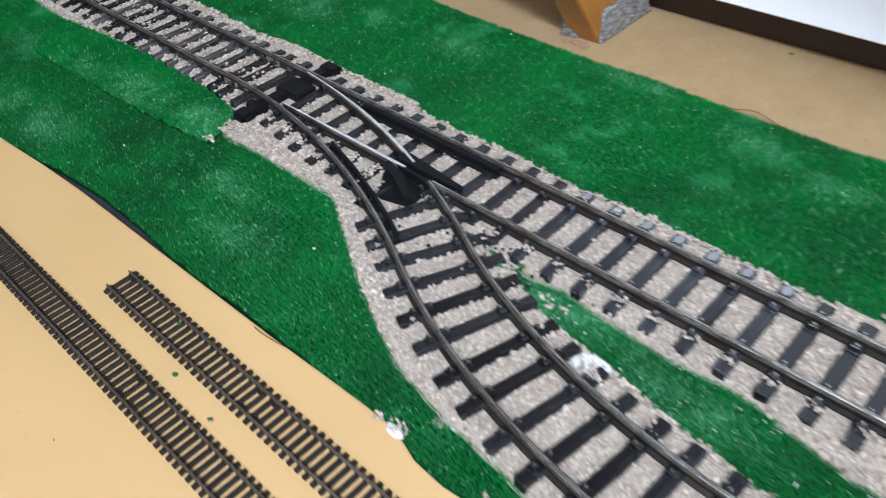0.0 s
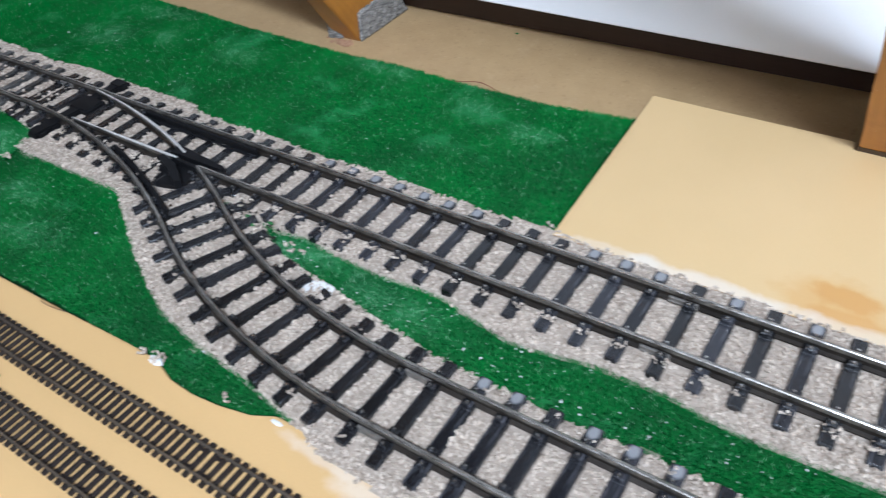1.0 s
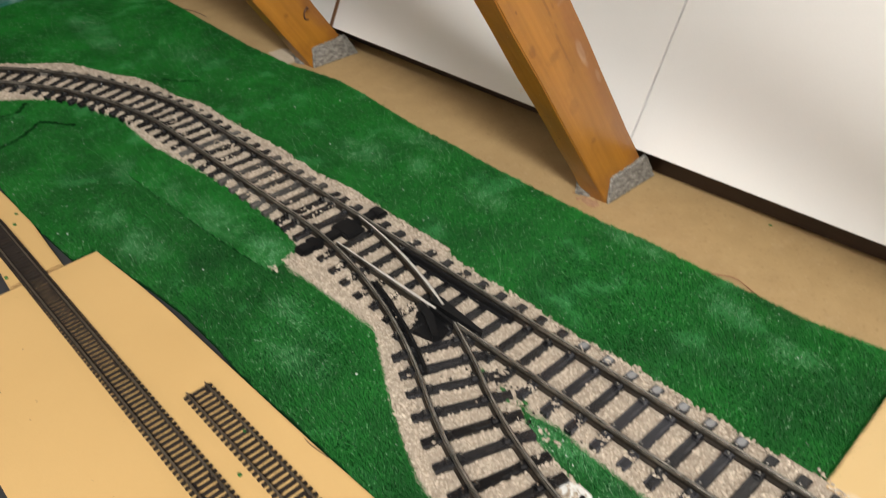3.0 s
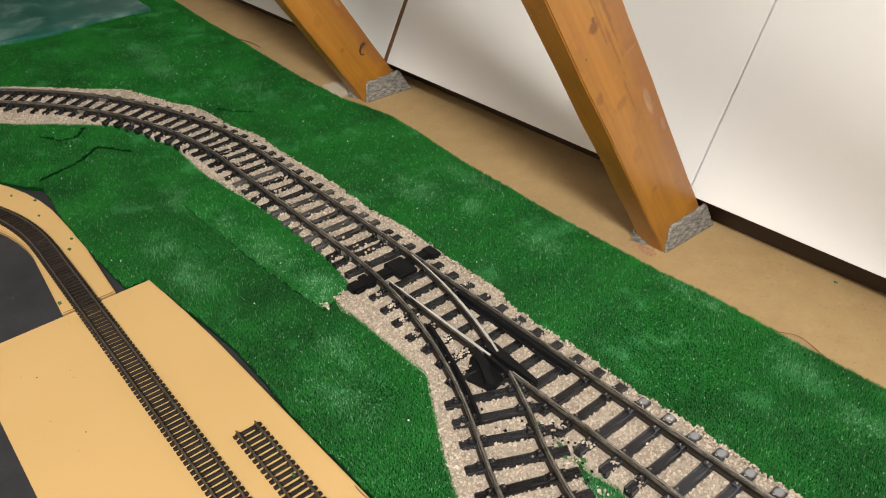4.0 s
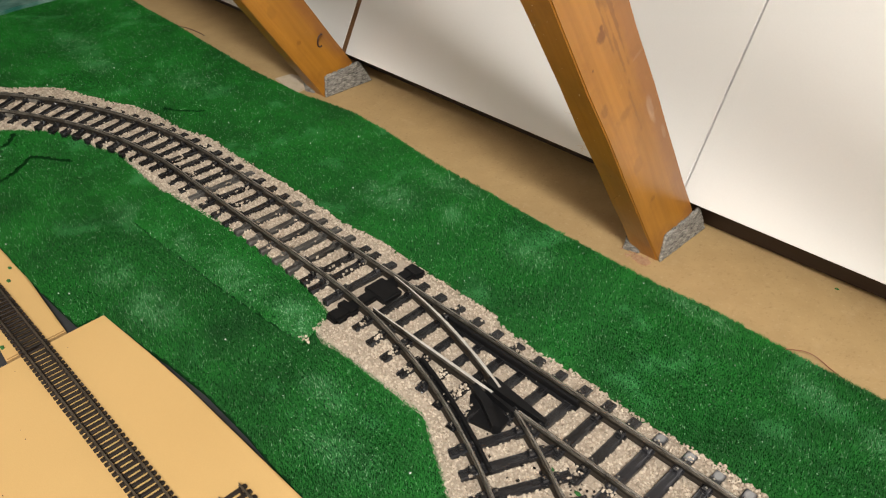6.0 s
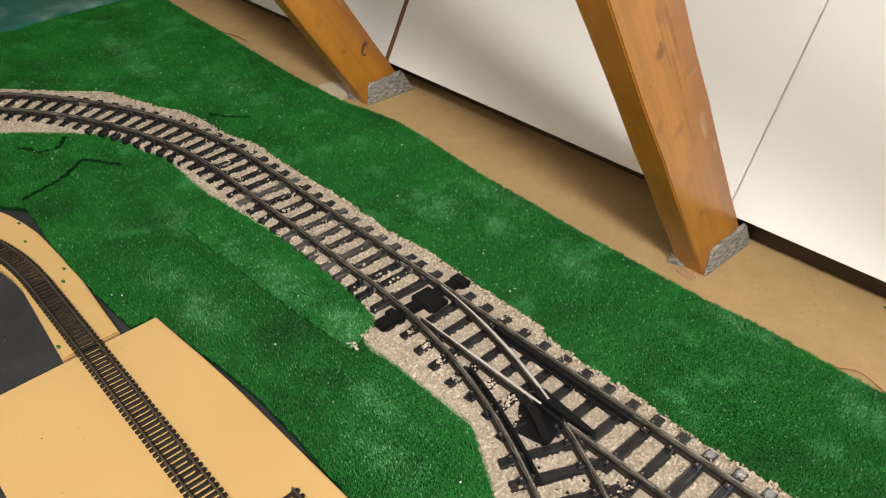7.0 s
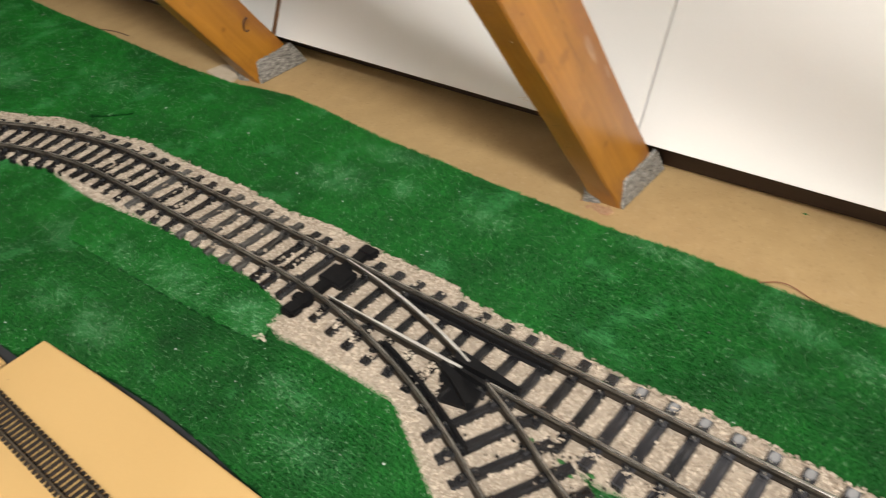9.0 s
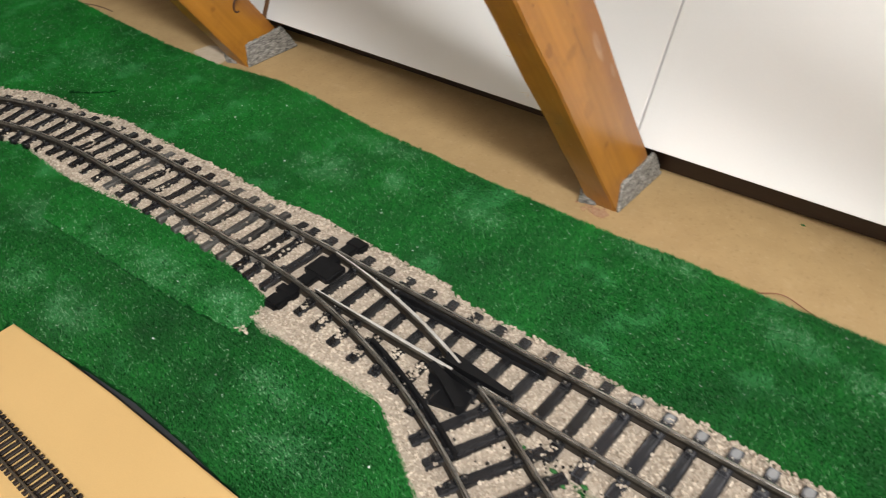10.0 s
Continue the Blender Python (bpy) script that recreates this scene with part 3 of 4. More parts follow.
def rafter(x, y, hook=False, felt=True):
    """A leaning batten, cut level at the floor, its foot wrapped in grey felt."""
    root = new("rafter")
    root.location = (x, y, FLOOR_Z)
    bm = bmesh.new()
    deep, wide, length = 0.063, 0.029, 2.4
    rings = []
    n = 26
    for i in range(n + 1):
        s = length * (i / n) ** 1.5
        ring = []
        for u, v in ((0, 0), (-wide, 0), (-wide, deep), (0, deep)):
            wob = 0.0004 * math.sin(7.3 * s * 9 + u * 300 + v * 200) if i else 0
            low = -v * math.tan(LEAN_IN) if i == 0 else s
            ring.append(bm.verts.new((u + wob, v + wob, max(low, s) if i else -v * math.tan(LEAN_IN))))
        rings.append(ring)
    for a, b in zip(rings, rings[1:]):
        for k in range(4):
            bm.faces.new((a[k], a[(k + 1) % 4], b[(k + 1) % 4], b[k]))
    bm.faces.new(rings[0])
    bm.faces.new(rings[-1])
    bmesh.ops.recalc_face_normals(bm, faces=bm.faces[:])
    long_edges = [e for e in bm.edges if abs((e.verts[0].co - e.verts[1].co).normalized().z) > 0.9]
    bmesh.ops.bevel(bm, geom=long_edges, offset=0.0011, segments=2, affect="EDGES")
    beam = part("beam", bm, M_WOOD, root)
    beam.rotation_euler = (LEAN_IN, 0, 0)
    if felt:
        right = felt_strip([(0.0005, 0.0), (0.003, 0.030), (0.047, 0.033), (0.062, 0.034), (0.083, 0.0)], 0.0026)
        right.name = "felt_wrap"
        hang(right, root, "crumpled grey felt wrapped round the rafter's foot")
        left = felt_strip([(-0.002, 0.0), (0.002, 0.018), (0.0125, 0.024), (0.0150, 0.0)], 0.0022)
        left.name = "felt_tuft"
        left.matrix_basis = Matrix.Translation((-wide - 0.006, -0.0035, 0.0)) @ Matrix.Rotation(0.25, 4, "X") @ Matrix.Rotation(-math.pi / 2 + 0.25, 4, "Z")
        hang(left, root, "frayed grey felt end")
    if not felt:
        # dark brown band round the lowest part of this beam
        band = bmesh.new()
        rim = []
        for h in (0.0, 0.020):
            rim.append([band.verts.new((u, v - h * math.tan(LEAN_IN), h)) for u, v in ((0.0006, -0.0006), (-wide - 0.0006, -0.0006), (-wide - 0.0006, 0.0759), (0.0006, 0.0759))])
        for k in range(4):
            band.faces.new((rim[0][k], rim[0][(k + 1) % 4], rim[1][(k + 1) % 4], rim[1][k]))
        band.faces.new(rim[0])
        band.faces.new(rim[1])
        bmesh.ops.recalc_face_normals(band, faces=band.faces[:])
        part("foot_band", band, M_BROWN, root, "dark brown band round the rafter's foot")
    rng = np.random.RandomState(int(x * 100) + 300)
    k = 46
    u, sp = rng.uniform(-wide + 0.002, -0.002, k), rng.uniform(0.05, 0.6, k)
    ob = stones("paint_specks", u, np.full(k, -0.0001), sp, rng.uniform(0.00015, 0.00034, k), M_SAND, rng)
    ob.rotation_euler = (LEAN_IN, 0, 0)
    hang(ob, root, "pale paint specks", "stuff")
    if felt:
        for j in range(6):
            cu = bpy.data.curves.new("cobweb_fibre", "CURVE")
            cu.dimensions, cu.bevel_depth, cu.bevel_resolution = "3D", 0.0001, 1
            line = cu.splines.new("POLY")
            line.points.add(2)
            h = rng.uniform(0.11, 0.32)
            edge = -wide if j % 3 else rng.uniform(-wide, 0.0)
            at = Vector((edge, -0.0004, h))
            for p in line.points:
                p.co = (*at, 1)
                at += Vector((rng.uniform(-0.004, 0.001), rng.uniform(-0.003, 0.0), rng.uniform(-0.004, 0.003)))
            cu.materials.append(M_SAND if j % 3 else M_WIRE)
            fibre = new("cobweb_fibre", cu)
            fibre.rotation_euler = (LEAN_IN, 0, 0)
            hang(fibre, root, "fine cobweb fibre")
    if hook:
        cu = bpy.data.curves.new("hook", "CURVE")
        cu.dimensions, cu.bevel_depth, cu.bevel_resolution = "3D", 0.0011, 2
        sp = cu.splines.new("POLY")
        pts = [(0.002 + 0.002 * math.sin(a), HOOK_Y + 0.0052 * math.cos(a), HOOK_Z + 0.0088 * math.sin(a)) for a in (radians(75 + 20 * k) for k in range(12))]
        pts.insert(0, (-0.004, HOOK_Y + 0.0030, HOOK_Z + 0.0080))
        sp.points.add(len(pts) - 1)
        for p, c in zip(sp.points, pts):
            p.co = (*c, 1)
        cu.materials.append(M_WIRE)
        hang(new("hook", cu), root, "small dark screw hook")
    return tagged(root, "varnished orange pine rafter leaning in, " + ("grey felt round its foot" if felt else "standing behind the tan board"), "rafter", "roof rafters")


def felt_strip(outline, thick):
    """A knobbly upright patch in the plane of the rafter's side."""
    ys = [p[0] for p in outline]
    zs = [p[1] for p in outline]
    nu, nv = 44, 18
    rng = np.random.RandomState(int(1000 * abs(sum(ys))) + 3)
    verts, faces = [], []
    for side in (0, 1):
        for j in range(nv + 1):
            for i in range(nu + 1):
                v = j / nv
                lo = np.interp(v, [0, 1], [outline[0][0], outline[1][0]])
                hi = np.interp(v, [0, 1], [outline[-1][0], outline[-2][0]])
                y = lo + (hi - lo) * i / nu
                top = np.interp(y, [p[0] for p in outline[1:-1]], [p[1] for p in outline[1:-1]])
                z = v * top + (rng.uniform(-0.0005, 0.0005) * (3 if j == nv else 1) if 0 < j else 0)
                knit = 0.0011 * abs(math.sin(i * 0.55 + (j // 3 % 2) * 1.57)) * (0.2 if j % 3 == 0 else 1.0) + rng.uniform(-0.0004, 0.0004)
                verts.append(((thick + knit) if side else 0.0003, y + rng.uniform(-0.0006, 0.0006), max(z, 0.0)))
    w = nu + 1
    off = w * (nv + 1)
    for j in range(nv):
        for i in range(nu):
            a = j * w + i
            faces.append((a, a + w, a + w + 1, a + 1))
            faces.append((off + a, off + a + 1, off + a + w + 1, off + a + w))
    rim = [i for i in range(w)] + [j * w + nu for j in range(1, nv + 1)] + [nv * w + i for i in range(nu - 1, -1, -1)] + [j * w for j in range(nv - 1, 0, -1)]
    for a, b in zip(rim, rim[1:] + rim[:1]):
        faces.append((a, b, off + b, off + a))
    return new("felt", mesh_of("felt", verts, faces, [M_FELT], smooth=True))


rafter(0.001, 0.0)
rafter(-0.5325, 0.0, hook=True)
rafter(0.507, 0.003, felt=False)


# ---- boards on the floor ----
def boards():
    tagged(sheet("base_board", [(-1.15, -1.3), (0.95, -1.3), (0.95, -0.36), (-0.10, -0.36), (-1.15, -0.44)], FLOOR_Z, 0.0, M_BLACK, M_BLACK), "matt black painted base board with dust", "board")
    tagged(sheet("tan_board", TAN_BOARD, 0.0, 0.006, M_BOARD, M_BOARD_EDGE), "smooth tan hardboard sheet under the small tracks", "board")
    ring = arc(-0.477, -0.782, 0.330, 0, 95, 18)
    ring_in = arc(-0.42, -0.7385, 0.240, 95, 0, 18)
    tagged(sheet("curved_board", [(-0.2985, -0.4560), (-0.34, -0.4540), (-0.40, -0.4505)] + ring + ring_in + [(-0.35, -0.5030), (-0.2965, -0.5065)], 0.0, 0.0052, M_BOARD, M_BOARD_EDGE), "curved tan hardboard strip under a small bend", "board")
    tagged(sheet("pale_board", [(0.316, 0.005), (0.324, -0.1945), (1.0, -0.1945), (1.0, 0.008), (0.511, 0.006), (0.510, -0.0048), (0.475, -0.0048), (0.474, 0.0058)], FLOOR_Z, 0.010, M_BOARD_R, M_BOARD_EDGE, 0.0015), "pale tan board with an orange glue stain", "board")


boards()


# ---- large-gauge track ----
def straight_path(x0, x1, y):
    return lambda s: (x0 + s, y, 0.0), x1 - x0


def curve_path(cx, cy, r, a0, a1):
    """Along a circle whose centre lies below; degrees from the +y side, turning towards -x."""
    length = r * radians(abs(a1 - a0))
    def f(s):
        a = radians(a0 + (a1 - a0) * s / length)
        return cx - r * math.sin(a), cy + r * math.cos(a), a + (math.pi if a1 > a0 else 0)
    return f, length


def branch(s):
    """The branch line: it leaves the straight to the -y side and bends back parallel."""
    l1, l2 = R_SWITCH * TURN_OUT, R_BACK * TURN_OUT
    if s <= l1:
        a = s / R_SWITCH
        return SWITCH_X + R_SWITCH * math.sin(a), TRACK_Y - R_SWITCH * (1 - math.cos(a)), -a
    x1, y1 = SWITCH_X + R_SWITCH * math.sin(TURN_OUT), TRACK_Y - R_SWITCH * (1 - math.cos(TURN_OUT))
    if s <= l1 + l2:
        a = TURN_OUT - (s - l1) / R_BACK
        return x1 + R_BACK * (math.sin(TURN_OUT) - math.sin(a)), y1 - R_BACK * (math.cos(a) - math.cos(TURN_OUT)), -a
    return x1 + R_BACK * math.sin(TURN_OUT) + (s - l1 - l2), y1 - R_BACK * (1 - math.cos(TURN_OUT)), 0.0


# half of a rail's section: offset, height; then mirrored
RAIL_HALF = [(0.0030, 0.0), (0.0030, 0.0008), (0.0007, 0.0016), (0.0007, 0.0046), (0.00155, 0.0052), (0.00155, 0.0071), (0.0013, 0.0078), (0.0006, 0.0083)]


def rail_mesh(name, f, s0, s1, off, foot=RAIL_FOOT, k=1.0, step=0.012, mats=None, taper0=0.0):
    """A rail swept along a path at an offset, its worn top in another material."""
    prof = [(o * k, h * k) for o, h in RAIL_HALF] + [(-o * k, h * k) for o, h in reversed(RAIL_HALF)]
    n = max(1, int(math.ceil((s1 - s0) / step)))
    verts, faces, idx = [], [], []
    m = len(prof)
    top_face = len(RAIL_HALF) - 1
    for i in range(n + 1):
        s = s0 + (s1 - s0) * i / n
        x, y, a = f(s)
        nx, ny = -math.sin(a), math.cos(a)
        thin = 1.0
        if taper0 and s - s0 < taper0:
            thin = 0.35 + 0.65 * (s - s0) / taper0
        for o, h in prof:
            verts.append((x + nx * (off + o * thin), y + ny * (off + o * thin), foot + h))
    for i in range(n):
        for j in range(m):
            j2 = (j + 1) % m
            faces.append((i * m + j, i * m + j2, (i + 1) * m + j2, (i + 1) * m + j))
            idx.append({0: 1, 1: 2, 2: 3, 3: 3}.get(abs(j - top_face), 0))
    faces.append(tuple(range(m - 1, -1, -1)))
    faces.append(tuple(n * m + j for j in range(m)))
    idx += [0, 0]
    return mesh_of(name, verts, faces, mats or [M_RAIL, M_HEAD, M_POLISH, M_SIDE], idx)


def sleeper_mesh(seed, y0=-0.0400, y1=0.0400, rails=(-HALF, HALF), wide=0.0086, mat=None):
    """A moulded sleeper with worn corners and a pair of clips at each rail; long side along y."""
    rng = random.Random(seed)
    bm = box_bm(-wide / 2, wide / 2, y0, y1, 0.002, SLEEPER_TOP, 0.0009, 1)
    for v in bm.verts:
        v.co.x += rng.uniform(-0.0002, 0.0002)
        v.co.z += rng.uniform(-0.0002, 0.0002) if v.co.z > 0.01 else 0
    for r in rails:
        for side in (-1, 1):
            c = box_bm(-0.0030, 0.0030, r + side * 0.0045 - 0.0022, r + side * 0.0045 + 0.0022, SLEEPER_TOP - 0.0006, SLEEPER_TOP + 0.0034, 0.0006, 1)
            add_bm(bm, c)
            b = bmesh.new()
            bmesh.ops.create_cone(b, cap_ends=True, segments=6, radius1=0.0011, radius2=0.0009, depth=0.0012,
                                  matrix=Matrix.Translation((0, r + side * 0.0050, SLEEPER_TOP + 0.0038)))
            # bolt heads take the bright metal, standing in for glints at the clips
            for f in b.faces:
                f.material_index = 1
            add_bm(bm, b)
        base = box_bm(-0.0042, 0.0042, r - 0.0078, r + 0.0078, SLEEPER_TOP - 0.0008, SLEEPER_TOP + 0.0005, 0.0003, 1)
        add_bm(bm, base)
    me = bpy.data.meshes.new("sleeper")
    bm.to_mesh(me)
    bm.free()
    me.materials.append(mat or M_SLEEPER)
    me.materials.append(M_POLISH)
    return me


def add_bm(bm, other):
    me = bpy.data.meshes.new("scrap")
    other.to_mesh(me)
    other.free()
    bm.from_mesh(me)
    bpy.data.meshes.remove(me)


SLEEPERS = [sleeper_mesh(s) for s in range(4)]
DUSTY_SLEEPERS = [sleeper_mesh(s, mat=M_SLEEPER_DUSTY) for s in range(20, 25)]
SHEEN_SLEEPERS = [sleeper_mesh(s, mat=M_SLEEPER_SHEEN) for s in range(10, 14)]
CLEAR = []          # (x, y, turn, y0, y1) of every sleeper, to keep the stones off
RAILS = []          # points along every rail


def lay_sleeper(root, x, y, a, mesh=None, y0=-0.0400, y1=0.0400):
    ob = new("sleeper", mesh or random.choice(SHEEN_SLEEPERS + SLEEPERS[:2] if x > 0 else DUSTY_SLEEPERS + SLEEPERS[:3] if -0.42 < x < -0.16 else SLEEPERS))
    ob.location, ob.rotation_euler = (x, y, random.uniform(-0.0005, 0.0004)), (random.uniform(-0.012, 0.012), random.uniform(-0.07, 0.07), a + random.uniform(-0.012, 0.012))
    hang(ob, root)
    CLEAR.append((x, y, a, y0, y1))


def lay_rail(root, f, s0, s1, off, name="rail", label="", **kw):
    ob = new(name, rail_mesh(name, f, s0, s1, off, **kw))
    hang(ob, root, label)
    n = int((s1 - s0) / 0.003) + 1
    for i in range(n + 1):
        x, y, a = f(s0 + (s1 - s0) * i / n)
        RAILS.append((x - math.sin(a) * off, y + math.cos(a) * off))


def joiner(root, f, s, off):
    """A folded metal sleeve round a rail joint."""
    x, y, a = f(s)
    bm = box_bm(-0.009, 0.009, -0.0036, 0.0036, RAIL_FOOT - 0.0004, RAIL_FOOT + 0.0013, 0.0003)
    for side in (-1, 1):
        add_bm(bm, box_bm(-0.009, 0.009, side * 0.0024 - 0.0009, side * 0.0024 + 0.0009, RAIL_FOOT + 0.001, RAIL_FOOT + 0.0040, 0.0003))
    ob = part("rail_joiner", bm, M_HEAD, root, "grey metal rail joiner")
    ob.location, ob.rotation_euler = (x - math.sin(a) * off, y + math.cos(a) * off, 0), (0, 0, a)


def section(f, length, first, pitch=0.0227, label="", low=-0.0400):
    """One length of large-gauge track: two rails and a row of sleepers."""
    root = new("track_section")
    for off in (-HALF, HALF):
        lay_rail(root, f, 0.0004, length - 0.0004, off)
    s = first
    while s < length - 0.002:
        if low > -0.0400:
            lay_sleeper(root, *f(s), sleeper_mesh(int(s * 1e4), low, 0.0400), low, 0.0400)
        else:
            lay_sleeper(root, *f(s))
        s += pitch
    for off in (-HALF, HALF):
        joiner(root, f, length, off)
    return tagged(root, label or "large-gauge track, brown rails on black sleepers in ballast", "model railway track", "large-gauge track lengths")


def tracks():
    # the straight, from the switch to the far right
    for x0, x1 in ((0.125, 0.425), (0.425, 0.725), (0.725, 1.05)):
        f, length = straight_path(x0, x1, TRACK_Y)
        k = math.ceil((x0 - 0.1092) / 0.0227)
        section(f, length, 0.1092 + 0.0227 * k - x0 + (0.003 if x0 > 0.4 else 0.0))
    # behind the switch
    f, length = straight_path(CURVE_X, SWITCH_X, TRACK_Y)
    section(f, length, 0.011, 0.0225)
    # the large curve
    for a0 in (0, 30, 60):
        f, length = curve_path(*CURVE_C, R_CURVE, a0, a0 + 30)
        section(f, length, 0.011, 0.0224)
    # the branch beyond the switch
    l1 = R_SWITCH * TURN_OUT
    f = lambda s: branch(l1 + s)
    section(f, R_BACK * TURN_OUT, 0.0187, 0.0226, low=-0.0375)
    for k in range(2):
        f = lambda s, k=k: branch(l1 + R_BACK * TURN_OUT + 0.3 * k + s)
        section(f, 0.3, 0.011, 0.0228)


def turnout():
    """The switch: stock rails, bright blades, black frog and check rails, long sleepers, a throw bar."""
    root = new("turnout")
    main = lambda s: (SWITCH_X + s, TRACK_Y, 0.0)
    end = 0.125 - SWITCH_X
    l1 = R_SWITCH * TURN_OUT
    lay_rail(root, main, 0.0, end, HALF, "stock_rail")
    lay_rail(root, branch, 0.0, l1, -HALF, "stock_rail")
    frog_x = 0.042
    a_frog = math.asin((frog_x - SWITCH_X) / (R_SWITCH + HALF))
    # rails beyond the frog
    lay_rail(root, main, frog_x - SWITCH_X + 0.004, end, -HALF, "rail")
    lay_rail(root, branch, R_SWITCH * a_frog + 0.002, l1, HALF, "rail")
    # bright blades
    lay_rail(root, branch, R_SWITCH * math.asin(0.048 / R_SWITCH), R_SWITCH * a_frog - 0.022, HALF, "switch_blade", "bright steel switch blade", mats=[M_RAIL, M_BRIGHT, M_BRIGHT, M_SIDE], taper0=0.09)
    lay_rail(root, main, 0.070, frog_x - SWITCH_X - 0.022, -HALF, "switch_blade", "bright steel switch blade", mats=[M_RAIL, M_BRIGHT, M_BRIGHT, M_SIDE], taper0=0.09)
    # check rails
    for f, s0, s1, off in ((main, 0.125, 0.262, HALF - 0.0062), (branch, 0.150, 0.272, -HALF + 0.0062)):
        ob = new("check_rail", rail_mesh("check_rail", f, s0, s1, off, mats=[M_PLASTIC] * 4))
        hang(ob, root, "black plastic check rail")
    # frog: a solid black vee with two wings
    bm = bmesh.new()
    def prism(points, z0, z1):
        low = [bm.verts.new((x, y, z0)) for x, y in points]
        top = [bm.verts.new((x, y, z1)) for x, y in points]
        bm.faces.new(top)
        bm.faces.new(list(reversed(low)))
        for i in range(len(points)):
            j = (i + 1) % len(points)
            bm.faces.new((low[i], low[j], top[j], top[i]))
    y_f = TRACK_Y - HALF
    prism([(0.006, y_f + 0.012), (0.012, y_f + 0.014), (0.066, y_f + 0.0085), (0.067, y_f + 0.0045), (0.030, y_f + 0.004), (0.010, y_f + 0.004)], 0.009, 0.0192)
    prism([(0.004, y_f - 0.001), (0.024, y_f - 0.006), (0.047, y_f - 0.0205), (0.042, y_f - 0.024), (0.020, y_f - 0.0125), (0.003, y_f - 0.006)], 0.009, 0.0188)
    prism([(0.012, y_f + 0.0005), (0.044, y_f - 0.0005), (0.044, y_f - 0.004), (0.013, y_f - 0.0015)], 0.009, 0.0192)
    prism([(0.002, y_f + 0.009), (0.040, y_f + 0.009), (0.046, y_f - 0.022), (0.022, y_f - 0.028), (0.006, y_f - 0.010)], 0.006, 0.0130)
    bmesh.ops.recalc_face_normals(bm, faces=bm.faces[:])
    part("frog", bm, M_PLASTIC, root, "solid black plastic frog")
    # sleepers across both lines
    k = 0
    x = 0.1092 - 0.0227 * 13
    while x < 0.125:
        u = x - SWITCH_X
        low = 0.0400
        rails = [HALF, -HALF]
        if x < 0.036:
            drop = R_SWITCH - math.sqrt(R_SWITCH ** 2 - u * u) if u > 0 else 0
            rails = [HALF, -HALF - drop] if drop > 0.004 else rails
            low = 0.042 + min(drop, 0.014)
        elif x < 0.10:
            low = 0.0320
        me = sleeper_mesh(40 + k, -low, 0.0400, rails)
        if abs(x + 0.1405) > 0.010:
            lay_sleeper(root, x, TRACK_Y, 0.0, me, -low, 0.0400)
        x += 0.0227
        k += 1
    s = 0.2445
    while s < l1:
        lay_sleeper(root, *branch(s), sleeper_mesh(int(s * 1e4), -0.036, 0.038), -0.036, 0.038)
        s += 0.0224
    # throw bar and cover plate
    bm = box_bm(-0.1475, -0.1345, -0.2895, -0.189, 0.004, 0.0138, 0.0012, 2)
    add_bm(bm, box_bm(-0.149, -0.1325, -0.2885, -0.2755, 0.004, 0.0148, 0.002, 2))
    add_bm(bm, box_bm(-0.149, -0.130, -0.199, -0.186, 0.004, 0.0150, 0.002, 2))
    add_bm(bm, box_bm(-0.153, -0.1325, -0.2735, -0.264, 0.004, 0.0140, 0.0015, 2))
    part("throw_bar", bm, M_PLASTIC, root, "black plastic throw bar box")
    bm = box_bm(-0.1530, -0.1240, -0.2425, -0.2205, 0.006, 0.0146, 0.0016, 3)
    part("cover_plate", bm, M_PLASTIC, root, "flat black cover plate between the rails")
    return tagged(root, "railway switch with bright blades and black plastic frog", "railway switch")


tracks()
turnout()


# ---- small-gauge track ----
def small_sleeper():
    bm = box_bm(-0.00165, 0.00165, -0.0118, 0.0118, 0.0, 0.0021, 0.0004)
    for r in (-0.00785, 0.00785):
        for side in (-1, 1):
            add_bm(bm, box_bm(-0.0009, 0.0009, r + side * 0.0015 - 0.0006, r + side * 0.0015 + 0.0006, 0.0020, 0.0030))
    me = bpy.data.meshes.new("sleeper")
    bm.to_mesh(me)
    bm.free()
    me.materials.append(M_SMALL_SLEEPER)
    return me


SMALL_SLEEPER = small_sleeper()


def small_section(f, length, z, label="small-gauge track with brown sleepers lying loose on tan board", pitch=0.00597):
    root = new("small_track_section")
    mats = [M_SMALL_RAIL] * 4
    for off in (-0.00785, 0.00785):
        me = rail_mesh("rail", f, 0.0003, length - 0.0003, off, z + 0.0020, 0.31, 0.02, mats)
        hang(new("rail", me), root)
    n = int(length / pitch)
    gap = length / n
    for i in range(n):
        x, y, a = f(gap * (i + 0.5))
        ob = new("sleeper", SMALL_SLEEPER)
        ob.location, ob.rotation_euler = (x, y, z), (0, 0, a)
        hang(ob, root)
    # plastic webs beside the joints
    for s in (gap * 1.0, length - gap * 1.0):
        x, y, a = f(s)
        bm = bmesh.new()
        for side in (-1, 1):
            add_bm(bm, box_bm(-gap / 2, gap / 2, side * 0.0058 - 0.0009, side * 0.0058 + 0.0009, 0.0, 0.0019))
        ob = part("web", bm, M_SMALL_SLEEPER, root)
        ob.location, ob.rotation_euler = (x, y, z), (0, 0, a)
    return tagged(root, label, "model railway track", "small-gauge track lengths")


